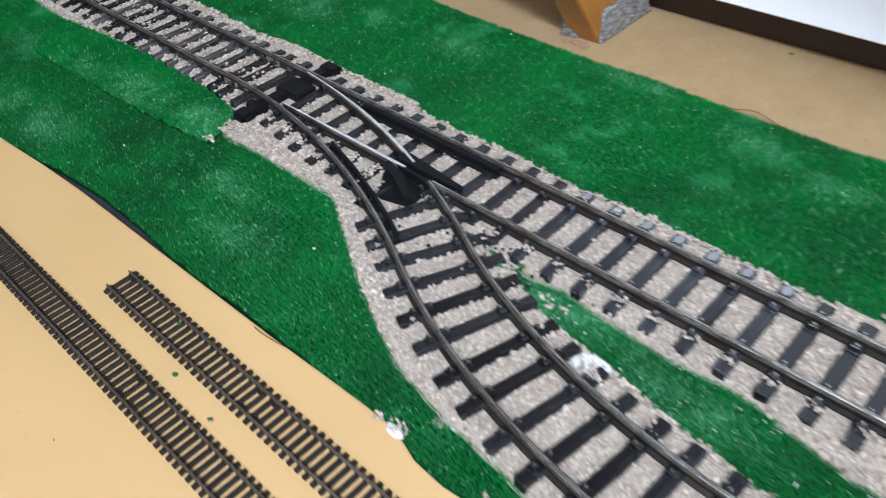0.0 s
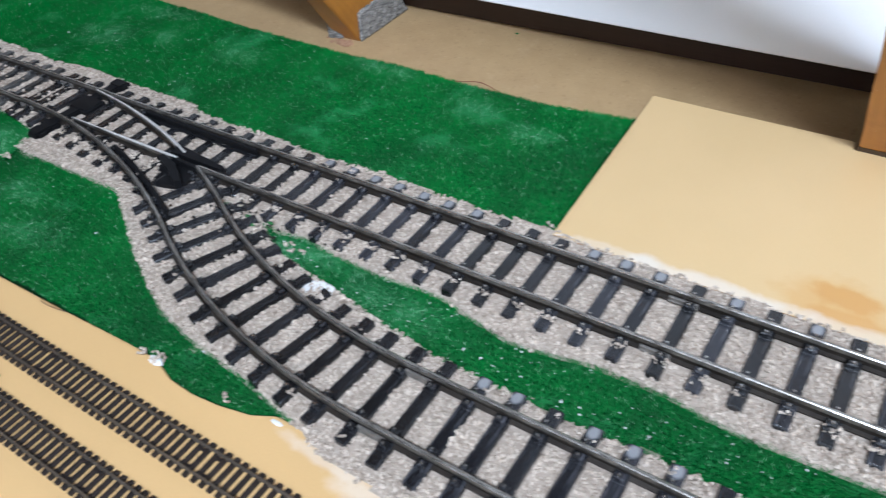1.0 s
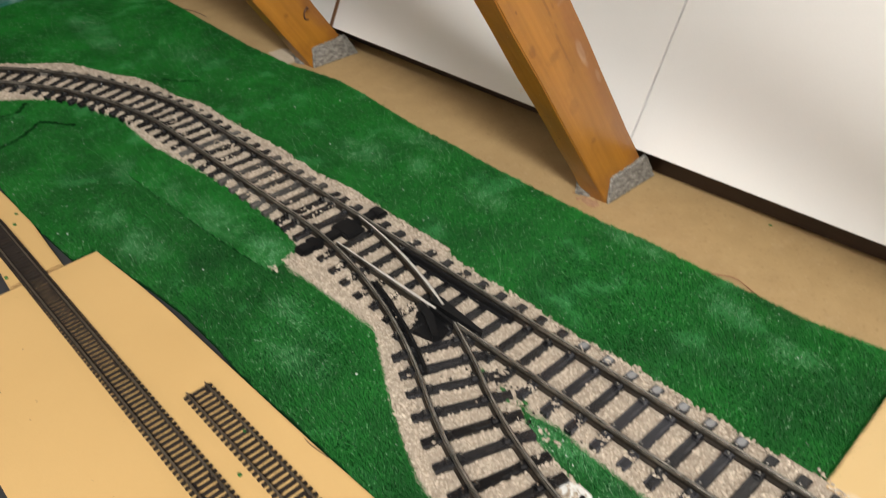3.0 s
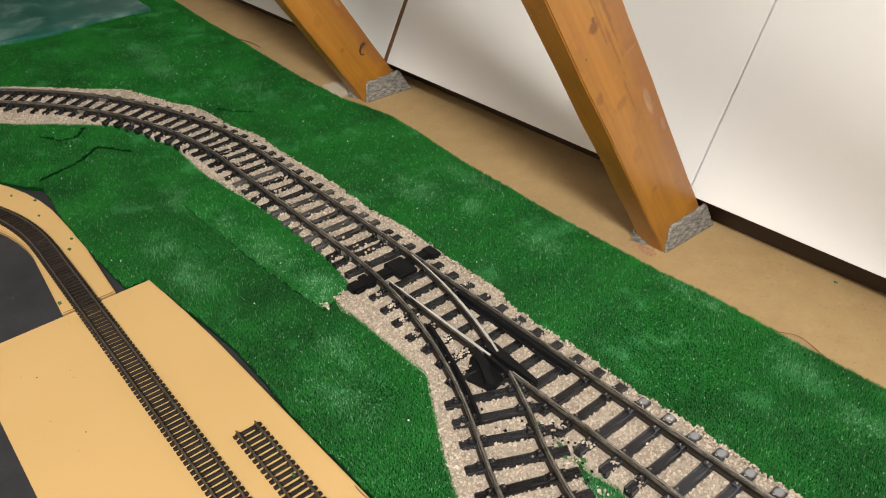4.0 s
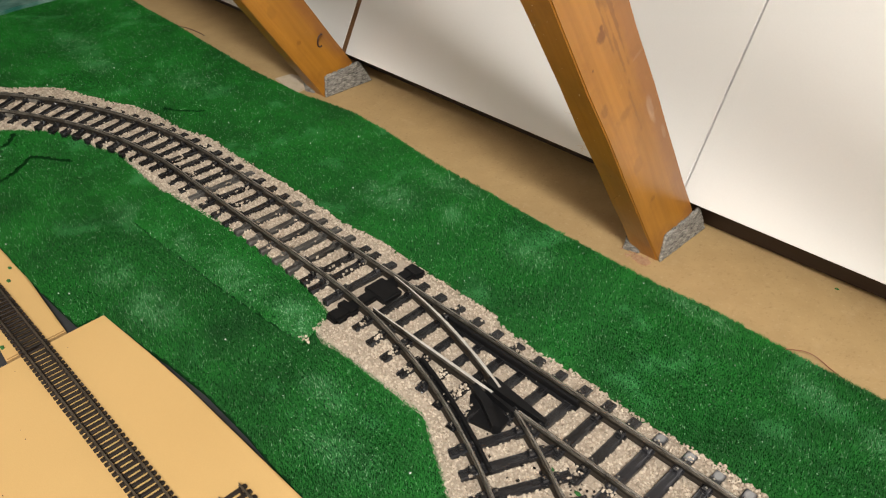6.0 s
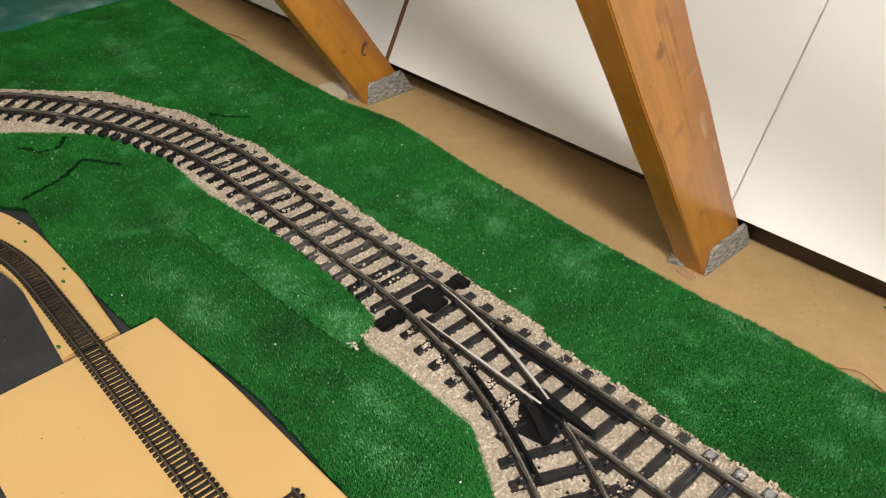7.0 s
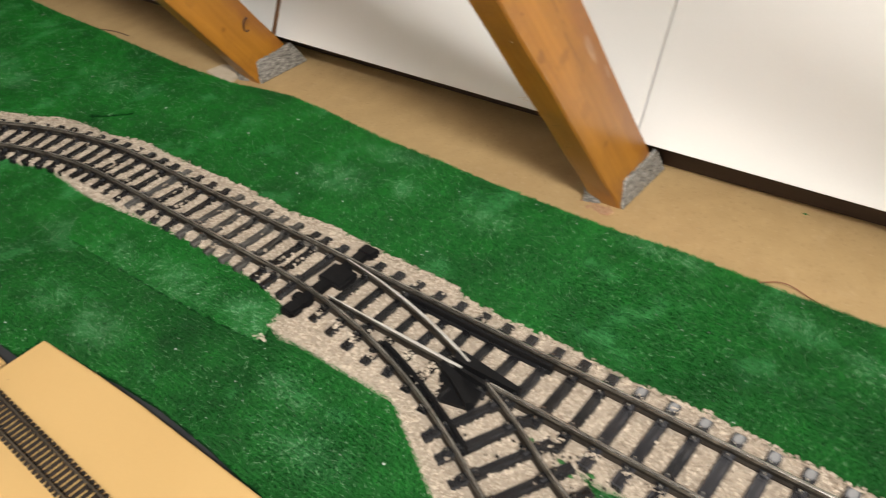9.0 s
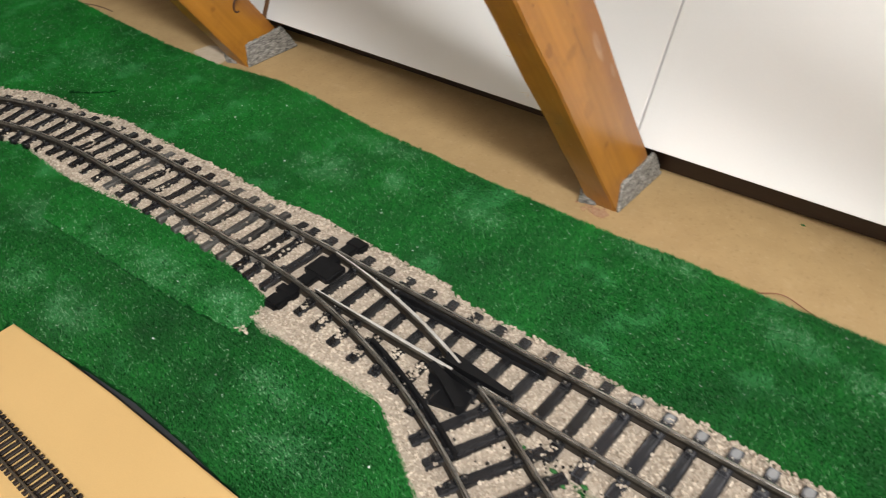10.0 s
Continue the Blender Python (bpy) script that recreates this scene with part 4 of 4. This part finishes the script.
def small_tracks():
    z = 0.006
    y_a, y_b = SMALL_A_Y, SMALL_B_Y
    x = -0.274
    while x < 0.9:
        f = lambda s, x0=x: (x0 + s, y_a, 0.0)
        small_section(f, 0.1555, z)
        x += 0.1557
    f = lambda s: (-0.42 + s, y_a, 0.0)
    small_section(f, 0.1458, 0.0060)
    for a0 in (0, 22.5, 45, 67.5):
        f, length = curve_path(*SMALL_C, R_SMALL, a0, a0 + 22.5)
        small_section(f, length, 0.0052, "small-gauge bend with brown sleepers on tan board")
    x = -0.0515
    while x < 0.8:
        f = lambda s, x0=x: (x0 + s, y_b + 0.006 * max(0.0, x0 + s - 0.15) ** 1.0, 0.0)
        small_section(f, 0.1480, z)
        x += 0.1484


small_tracks()


# ---- ballast ----
def rim_gap(px, py):
    return near_lines(px, py, [BALLAST + BALLAST[:1], WEDGE + WEDGE[:1]])


def bed_height(x, y):
    return 0.0094 + 0.0009 * bumps(x, y, 5, 0.05)


def ballast():
    step = 0.003
    gx, gy = np.meshgrid(np.arange(-1.15, 1.1, step), np.arange(-0.95, -0.16, step), indexing="ij")
    keep = inside(gx.ravel() + step / 2, gy.ravel() + step / 2, BALLAST) & ~inside(gx.ravel() + step / 2, gy.ravel() + step / 2, WEDGE)
    tongue = near_lines(gx.ravel() + step / 2, gy.ravel() + step / 2, [WEDGE + WEDGE[:1]])
    keep |= (rim_gap(gx.ravel() + step / 2, gy.ravel() + step / 2) < 0.0045) & (gx.ravel() < 0.27) | (tongue < 0.0045)
    keep = keep.reshape(gx.shape)
    number, verts, faces = {}, [], []
    within = (inside(gx.ravel(), gy.ravel(), BALLAST) & ~inside(gx.ravel(), gy.ravel(), WEDGE)).reshape(gx.shape)
    rim = rim_gap(gx.ravel(), gy.ravel()).reshape(gx.shape)
    zz = bed_height(gx, gy) - 0.8 * np.clip(0.0055 - np.where(within, rim, -0.002), 0, 0.0065) * ((gx < 0.29) | (gy > -0.36) & (gy < -0.24))
    for i, j in np.argwhere(keep):
        quad = []
        for a, b in ((i, j), (i + 1, j), (i + 1, j + 1), (i, j + 1)):
            if (a, b) not in number:
                number[(a, b)] = len(verts)
                z = 0.0094 if a >= gx.shape[0] or b >= gx.shape[1] else zz[a, b]
                verts.append((-1.15 + a * step, -0.95 + b * step, z))
            quad.append(number[(a, b)])
        faces.append(quad)
    bed = new("ballast", mesh_of("ballast", verts, faces, [M_BED], smooth=True))
    tagged(bed, "bed of small tan and grey ballast stones round the tracks", "ballast", kind="structure")
    # loose stones on the bed
    rng = np.random.RandomState(11)
    n = 420000
    px, py = rng.uniform(-1.05, 0.75, n), rng.uniform(-0.85, -0.165, n)
    wob = 0.0018 * bumps(px, py, 9, 0.012)
    ok = inside(px, py + wob, BALLAST) & ~inside(px, py - wob, WEDGE)
    ok &= (rim_gap(px, py) > 0.0008 + 0.5 * wob) | (px > 0.27) & (py < -0.36) | (px > 0.325) & (py > -0.21)
    px, py = px[ok], py[ok]
    thin = rng.uniform(size=len(px))
    far = (px < -0.5) & (thin > 0.6)
    px, py = px[~far], py[~far]
    on_sleeper, level = np.zeros(len(px), dtype=bool), np.zeros(len(px))
    for x, y, a, y0, y1 in CLEAR:
        dx, dy = px - x, py - y
        u, v = dx * math.cos(a) + dy * math.sin(a), -dx * math.sin(a) + dy * math.cos(a)
        here = (np.abs(u) < 0.0046) & (v > y0 - 0.0005) & (v < y1 + 0.0005)
        on_sleeper |= here
        out = np.abs(v) - HALF
        level[here] = np.where(out[here] > 0.0140, 0.16, np.where(out[here] > 0.0045, 0.28, -0.10))
        if x < 0.27 and y < -0.24 or -0.16 < x < 0.03:
            level[here & (v < -HALF - 0.004) & (v > y0 + 0.006)] = 0.74 if -0.16 < x < 0.03 else 0.40
        if x < -0.16:
            level[here & (np.abs(u) > 0.0032) & (np.abs(v) < HALF - 0.004)] += 0.30
            if x > -0.5:
                level[here & (np.abs(v) < HALF - 0.004)] += 0.20
        if x > 0.12 and y > -0.25:
            level[here & (v < -HALF - 0.0025) & (v > -HALF - 0.0100)] = 0.60
    # stones lie over the ends of the sleepers, and now and then elsewhere
    drift = bumps(px, py, 21, 0.022)
    buried = on_sleeper & (level + 0.38 * drift + rng.normal(0, 0.035, len(px)) > 0.5)
    ok = ~on_sleeper | buried
    px, py, buried = px[ok], py[ok], buried[ok]
    rails = np.array(RAILS)
    grid = {}
    cell = 0.006
    for x, y in RAILS:
        grid.setdefault((int(x // cell), int(y // cell)), []).append((x, y))
    near = np.zeros(len(px), dtype=bool)
    for i, (x, y) in enumerate(zip(px, py)):
        cx, cy = int(x // cell), int(y // cell)
        for a in (-1, 0, 1):
            for b in (-1, 0, 1):
                for q in grid.get((cx + a, cy + b), ()):
                    if (q[0] - x) ** 2 + (q[1] - y) ** 2 < 0.0043 ** 2:
                        near[i] = True
    px, py, buried = px[~near], py[~near], buried[~near]
    plate = (px > -0.164) & (px < -0.113) & (py > -0.292) & (py < -0.186) & ((py > -0.250) & (py < -0.220) | (px < -0.130))
    frog = inside(px, py, [(0.0, -0.243), (0.07, -0.243), (0.07, -0.258), (0.048, -0.284), (0.02, -0.288)])
    ok = ~(plate | frog)
    px, py, buried = px[ok], py[ok], buried[ok]
    pz = bed_height(px, py) + rng.uniform(-0.0002, 0.0018, len(px)) + np.where(buried, 0.0033, 0.0)
    pz -= 0.5 * np.clip(0.005 - rim_gap(px, py), 0, 0.005) * ((px < 0.29) | (py > -0.36) & (py < -0.24))
    size = rng.uniform(0.0006, 0.00125, len(px)) * np.where(rng.uniform(size=len(px)) < 0.06, 1.35, 1.0)
    hang(stones("stones", px, py, pz, size, M_STONE, rng), bed, "loose ballast stones", "stuff")



ballast()


# ---- grass mats ----
SEAMS = [[(-0.580, -0.444), (-0.5915, -0.4145), (-0.601, -0.388), (-0.6265, -0.360), (-0.6075, -0.346), (-0.5835, -0.3305)],
         [(-0.712, -0.404), (-0.682, -0.391), (-0.6755, -0.3705), (-0.6995, -0.3530)],
         [(-0.634, -0.184), (-0.612, -0.172), (-0.590, -0.152)],
         [(-0.44, -0.3375), (-0.409, -0.337), (-0.318, -0.334), (-0.2677, -0.3325), (-0.1976, -0.3275), (-0.137, -0.3215), (-0.150, -0.284)]]


def mat_lift(x, y):
    """How the mats lie: slight waves, and a flap that laps over by the ballast."""
    return 0.0012 * bumps(x, y, 31, 0.16)


def grass_mat(name, outline, density, seed, label, lift=0.0, skip=None, base=0.0, mat=M_GRASS):
    xs, ys = [p[0] for p in outline], [p[1] for p in outline]
    backing = sheet("grass_mat", outline, base, 0.0050 + lift, M_BACKING, M_BACKING, 0.0006)
    tagged(backing, label, "artificial grass", "artificial grass mats")
    rng = np.random.RandomState(seed)
    x0, x1, y0, y1 = max(min(xs), -1.36), min(max(xs), 0.75), max(min(ys), -0.95), max(ys)
    count = int(density * (x1 - x0) * (y1 - y0))
    px, py = rng.uniform(x0, x1, count), rng.uniform(y0, y1, count)
    # the pile is tufted in rows
    row = np.round((py + 0.0012 * bumps(px, py, seed + 5, 0.25)) / 0.0036) * 0.0036
    py = np.where(rng.uniform(size=count) < 0.35, row + rng.normal(0, 0.0008, count), py)
    wob = 0.0012 * bumps(px, py, seed + 2, 0.010)
    ok = inside(px + wob, py + wob, outline)
    other = np.flatnonzero(~ok & inside(px, py, BALLAST))
    rim = near_lines(px[other], py[other], [outline + outline[:1]]) < 0.0014
    ok[other[rim]] = True
    if skip:
        ok &= ~inside(px, py, skip)
    px, py = px[ok], py[ok]
    ok = ~inside(px, py, TAN_BOARD)
    px, py = px[ok], py[ok]
    # fewer and larger blades far off
    far = (px < -0.62) & (rng.uniform(size=len(px)) < 0.45)
    px, py = px[~far], py[~far]
    gap = near_lines(px, py, SEAMS)
    ok = (gap > 0.0036 + 0.0022 * bumps(px, py, 61, 0.014)) | (px > -0.45)
    px, py, gap = px[ok], py[ok], gap[ok]
    lip = np.where(px < -0.45, 0.0030 * np.exp(-((gap - 0.006) / 0.005) ** 2), 0.0)
    n = len(px)
    turn = 2.2 + 1.3 * bumps(px, py, 41, 0.09) + rng.normal(0, 0.9, n)
    flat = np.clip(0.38 + 0.25 * bumps(px, py, 42, 0.07), 0.10, 0.8)
    tall = rng.uniform(0.0018, 0.0036, n) * (1.05 - 0.30 * flat)
    reach = tall * flat * rng.uniform(0.3, 1.3, n)
    half = rng.uniform(0.00017, 0.00034, n) * np.where(px < -0.55, 1.5, 1.0)
    face = rng.uniform(0, 6.283, n)
    z = 0.0048 + lift + lip
    hx, hy = np.cos(face) * half, np.sin(face) * half
    tip = np.stack([px + np.cos(turn) * reach, py + np.sin(turn) * reach, z + tall + 0.6 * mat_lift(px, py)], 1)
    v = np.stack([np.stack([px - hx, py - hy, z], 1), np.stack([px + hx, py + hy, z], 1), tip], 1).reshape(-1, 3)
    pile = new(name, raw_mesh(name, v, np.arange(3 * n).reshape(-1, 3), mat))
    hang(pile, backing, "short dense green plastic grass pile", "stuff")
    return backing


def fringe(mat_thing, start, end, count, seed):
    """Frayed fibres along a cut end, lying over the edge of the next board."""
    rng = np.random.RandomState(seed)
    t = rng.uniform(size=count)
    x, y = start[0] + (end[0] - start[0]) * t - 0.001, start[1] + (end[1] - start[1]) * t
    reach, up = rng.gamma(2.0, 0.0014, count), rng.uniform(0.0102, 0.0118, count)
    half = rng.uniform(0.0002, 0.0004, count)
    tip = np.stack([x + reach, y + rng.normal(0, 0.0015, count), up], 1)
    v = np.stack([np.stack([x, y - half, np.full(count, 0.006)], 1), np.stack([x, y + half, np.full(count, 0.006)], 1), tip], 1).reshape(-1, 3)
    hang(new("fringe", raw_mesh("fringe", v, np.arange(3 * count).reshape(-1, 3), M_GRASS)), mat_thing, "frayed green fibres at the cut end", "stuff")


back_mat = grass_mat("turf", BACK_MAT, 3.4e6, 51, "worn dark green artificial grass mat behind the tracks", base=FLOOR_Z)
fringe(back_mat, (0.3165, -0.033), (0.3225, -0.184), 900, 5)
grass_mat("turf", FRONT_MAT, 3.5e6, 52, "worn dark green artificial grass mat beside the ballast", skip=PATCH, base=0.0004)
grass_mat("turf", WEDGE, 3.6e6, 53, "tongue of green artificial grass between two tracks", base=0.0)
grass_mat("turf", PATCH, 3.5e6, 54, "loose lighter flap of green artificial grass", 0.0022, base=0.0008, mat=M_FLAP)


# ---- beyond the mats ----
def far_sheet():
    outline = [(-1.185, -0.06), (-1.180, -0.17), (-1.162, -0.26), (-1.172, -0.35), (-1.20, -0.6), (-2.6, -0.6), (-2.6, 0.0)]
    tagged(sheet("teal_sheet", outline, FLOOR_Z, 0.0125, M_TEAL, M_TEAL), "glossy teal sheet like a pond beyond the grass", "pond")


far_sheet()


# ---- small things ----
def lump(name, x, y, z, rx, ry, rz, mat, label, category, seed=0, group=""):
    bm = bmesh.new()
    bmesh.ops.create_icosphere(bm, subdivisions=3, radius=1)
    for v in bm.verts:
        d = 1 + 0.38 * noise.noise(v.co * 1.6 + Vector((seed * 3.1, 0, 0))) + 0.15 * noise.noise(v.co * 4.3 + Vector((0, seed * 2.3, 0)))
        v.co = Vector((v.co.x * rx * d, v.co.y * ry * d, max(v.co.z * rz * d, -0.15 * rz)))
    for f in bm.faces:
        f.smooth = True
    me = bpy.data.meshes.new(name)
    bm.to_mesh(me)
    bm.free()
    me.materials.append(mat)
    ob = new(name, me)
    ob.location = (x, y, z)
    return tagged(ob, label, category, group)


def line_thing(name, pts, thick, mat, label, category):
    cu = bpy.data.curves.new(name, "CURVE")
    cu.dimensions, cu.bevel_depth, cu.bevel_resolution = "3D", thick, 2
    sp = cu.splines.new("NURBS")
    sp.points.add(len(pts) - 1)
    sp.use_endpoint_u = True
    for p, c in zip(sp.points, pts):
        p.co = (*c, 1)
    cu.materials.append(mat)
    return tagged(new(name, cu), label, category)


def small_things():
    rng = np.random.RandomState(77)
    # pale specks: stray crumbs, and glints of the grass put in as stones
    n = 1100
    px, py = rng.uniform(-1.1, 0.7, n), rng.uniform(-0.45, -0.03, n)
    ok = (inside(px, py, BACK_MAT) | inside(px, py, FRONT_MAT) | inside(px, py, WEDGE))
    px, py = px[ok], py[ok]
    size = rng.uniform(0.00016, 0.00038, len(px)) * np.where(rng.uniform(size=len(px)) < 0.10, 2.2, 1.0)
    fx, fy = rng.uniform(0.15, 0.62, 400), rng.uniform(-0.322, -0.277, 400)
    ok = inside(fx, fy, WEDGE) & (rng.uniform(size=400) < 0.28)
    px, py, size = np.append(px, fx[ok]), np.append(py, fy[ok]), np.append(size, rng.uniform(0.00025, 0.0007, ok.sum()))
    crumbs = stones("stray_stones", px, py, np.full(len(px), 0.0082), size, M_PALE, rng)
    tagged(crumbs, "pale specks in the grass: stray ballast crumbs and added glints", "ballast crumbs", kind="stuff")
    # stones spilled along the rims
    spill = []
    for x, y, r, k in ((-0.140, -0.318, 0.007, 12), (0.165, -0.407, 0.008, 14), (0.150, -0.409, 0.004, 7), (0.225, -0.408, 0.005, 6), (0.17, -0.29, 0.012, 16),
                       (0.13, -0.286, 0.014, 30), (0.33, -0.188, 0.02, 22), (0.38, -0.405, 0.03, 40)):
        a, d = rng.uniform(0, 6.283, k), r * np.sqrt(rng.uniform(size=k))
        spill += [(x + p, y + q) for p, q in zip(d * np.cos(a), d * np.sin(a) * 0.5)]
    sx, sy = np.array(spill).T
    tagged(stones("spilled_stones", sx, sy, np.full(len(sx), 0.0088), rng.uniform(0.0008, 0.0014, len(sx)), M_STONE, rng), "pale stones spilled at the rim of the ballast", "ballast stones", kind="stuff")
    for k, (x, y, z, a, b, c) in enumerate([(0.2165, -0.3125, 0.0085, 0.013, 0.007, 0.0022), (0.163, -0.4085, 0.0060, 0.0065, 0.0030, 0.0020), (0.262, -0.4045, 0.0058, 0.005, 0.0016, 0.0007)]):
        lump("glue_spot", x, y, z, a, b, c, M_GLUE, "dried spot of white glue by the ballast", "glue spot", k, "dried glue spots")
    k = 34
    tagged(stones("brick_crumbs", rng.normal(-0.020, 0.006, k), rng.normal(-0.009, 0.003, k), np.full(k, FLOOR_Z + 0.0005), rng.uniform(0.0005, 0.0016, k), M_CRUMB, rng), "reddish crumbled mortar at the rafter's foot", "crumbs", kind="stuff")
    # dark bits stand in for debris and for sleeper tops half buried here
    k = 70
    gx, gy = rng.normal(0.105, 0.035, k), rng.normal(-0.281, 0.010, k)
    tagged(stones("dark_grit", gx, gy, np.full(k, 0.0116), rng.uniform(0.0005, 0.0014, k), M_SLEEPER, rng), "dark bits standing in for debris and buried sleepers by the switch", "grit", kind="stuff")
    for k, (x, y) in enumerate([(0.118, -0.2795), (0.128, -0.2850), (0.102, -0.2835), (0.092, -0.2760), (0.139, -0.2775)]):
        lump("grass_tuft", x, y, 0.0105, 0.0028, 0.0014, 0.0012, M_GREEN_BIT, "loose green grass fibres on the ballast", "grass tuft", 20 + k, "loose grass tufts")
    line_thing("wire", [(0.150, -0.044, 0.008), (0.1535, -0.036, 0.004), (0.160, -0.028, 0.003), (0.172, -0.024, -0.001), (0.184, -0.029, -0.0025), (0.197, -0.036, 0.001)], 0.00038, M_RED_WIRE, "thin reddish wire end curling over the floor", "wire")
    for name, outline, z, mat, label, category in (
            ("mortar_chip", [(-0.019, -0.013), (-0.010, -0.0165), (-0.003, -0.0150), (-0.001, -0.008), (-0.006, -0.0050), (-0.018, -0.006)], 0.0016, M_CRUMB, "thin reddish chip of mortar at the rafter's foot", "mortar chip"),
            ("card_scrap", [(-0.630, -0.014), (-0.600, -0.020), (-0.570, -0.019), (-0.574, 0.006), (-0.600, 0.020), (-0.627, 0.011)], 0.0030, M_SCRAP, "pale torn scrap of card by the rafter's foot", "card scrap")):
        tagged(sheet(name, outline, FLOOR_Z, FLOOR_Z + z, mat, mat, 0.0007), label, category)
    line_thing("wire", [(0.262, -0.032, 0.002), (0.272, -0.024, -0.0025), (0.287, -0.023, -0.003), (0.300, -0.027, 0.0)], 0.0002, M_RED_WIRE, "fine reddish wire end lying on the floor", "wire")
    line_thing("thread", [(0.048, -0.4125, 0.0066), (0.056, -0.4135, 0.0068), (0.064, -0.4120, 0.0068), (0.074, -0.4105, 0.0066)], 0.0003, M_WIRE, "fine dark fibre on the tan board", "fibre")
    line_thing("scratch_fibre", [(-0.93, -0.002, -0.0035), (-0.90, 0.008, -0.0035), (-0.86, 0.005, -0.0035)], 0.0007, M_WIRE, "fine dark fibre on the chipboard", "fibre")
    for k, (x, y, z, s) in enumerate([(0.0427, -0.4629, 0.006, 0.0022), (0.0079, -0.5588, 0.006, 0.003), (0.1424, 0.080, FLOOR_Z, 0.0022), (-0.405, -0.4655, 0.0052, 0.003), (-0.50, -0.469, 0.0052, 0.0025),
                                      (-0.45, -0.475, 0.0052, 0.002), (0.085, -0.468, 0.0085, 0.0016), (0.013, -0.4408, 0.0085, 0.0018),
                                      (-0.571, -0.480, 0.0052, 0.0022), (-0.540, -0.462, 0.0052, 0.0026), (-0.425, -0.457, 0.0052, 0.0024), (-0.315, -0.503, 0.0052, 0.0028)]):
        lump("grass_crumb", x, y, z, s, s * 0.6, s * 0.4, M_GREEN_BIT, "green crumb of grass fibre", "crumb", k, "grass crumbs")
    n = 60
    bx, by = rng.uniform(-0.28, 0.5, n), rng.uniform(-0.575, -0.42, n)
    tagged(stones("dust_specks", bx, by, np.full(n, 0.0062), rng.uniform(0.0002, 0.0006, n), M_WIRE, rng), "dark specks of dust on the tan board", "dust", kind="stuff")
    n = 60
    bx, by = rng.uniform(-0.55, -0.30, n), rng.uniform(-0.66, -0.515, n)
    tagged(stones("dust_crumbs", bx, by, np.full(n, 0.0003), rng.uniform(0.00015, 0.00045, n), M_STONE, rng), "pale dust on the black board", "dust", kind="stuff")


small_things()
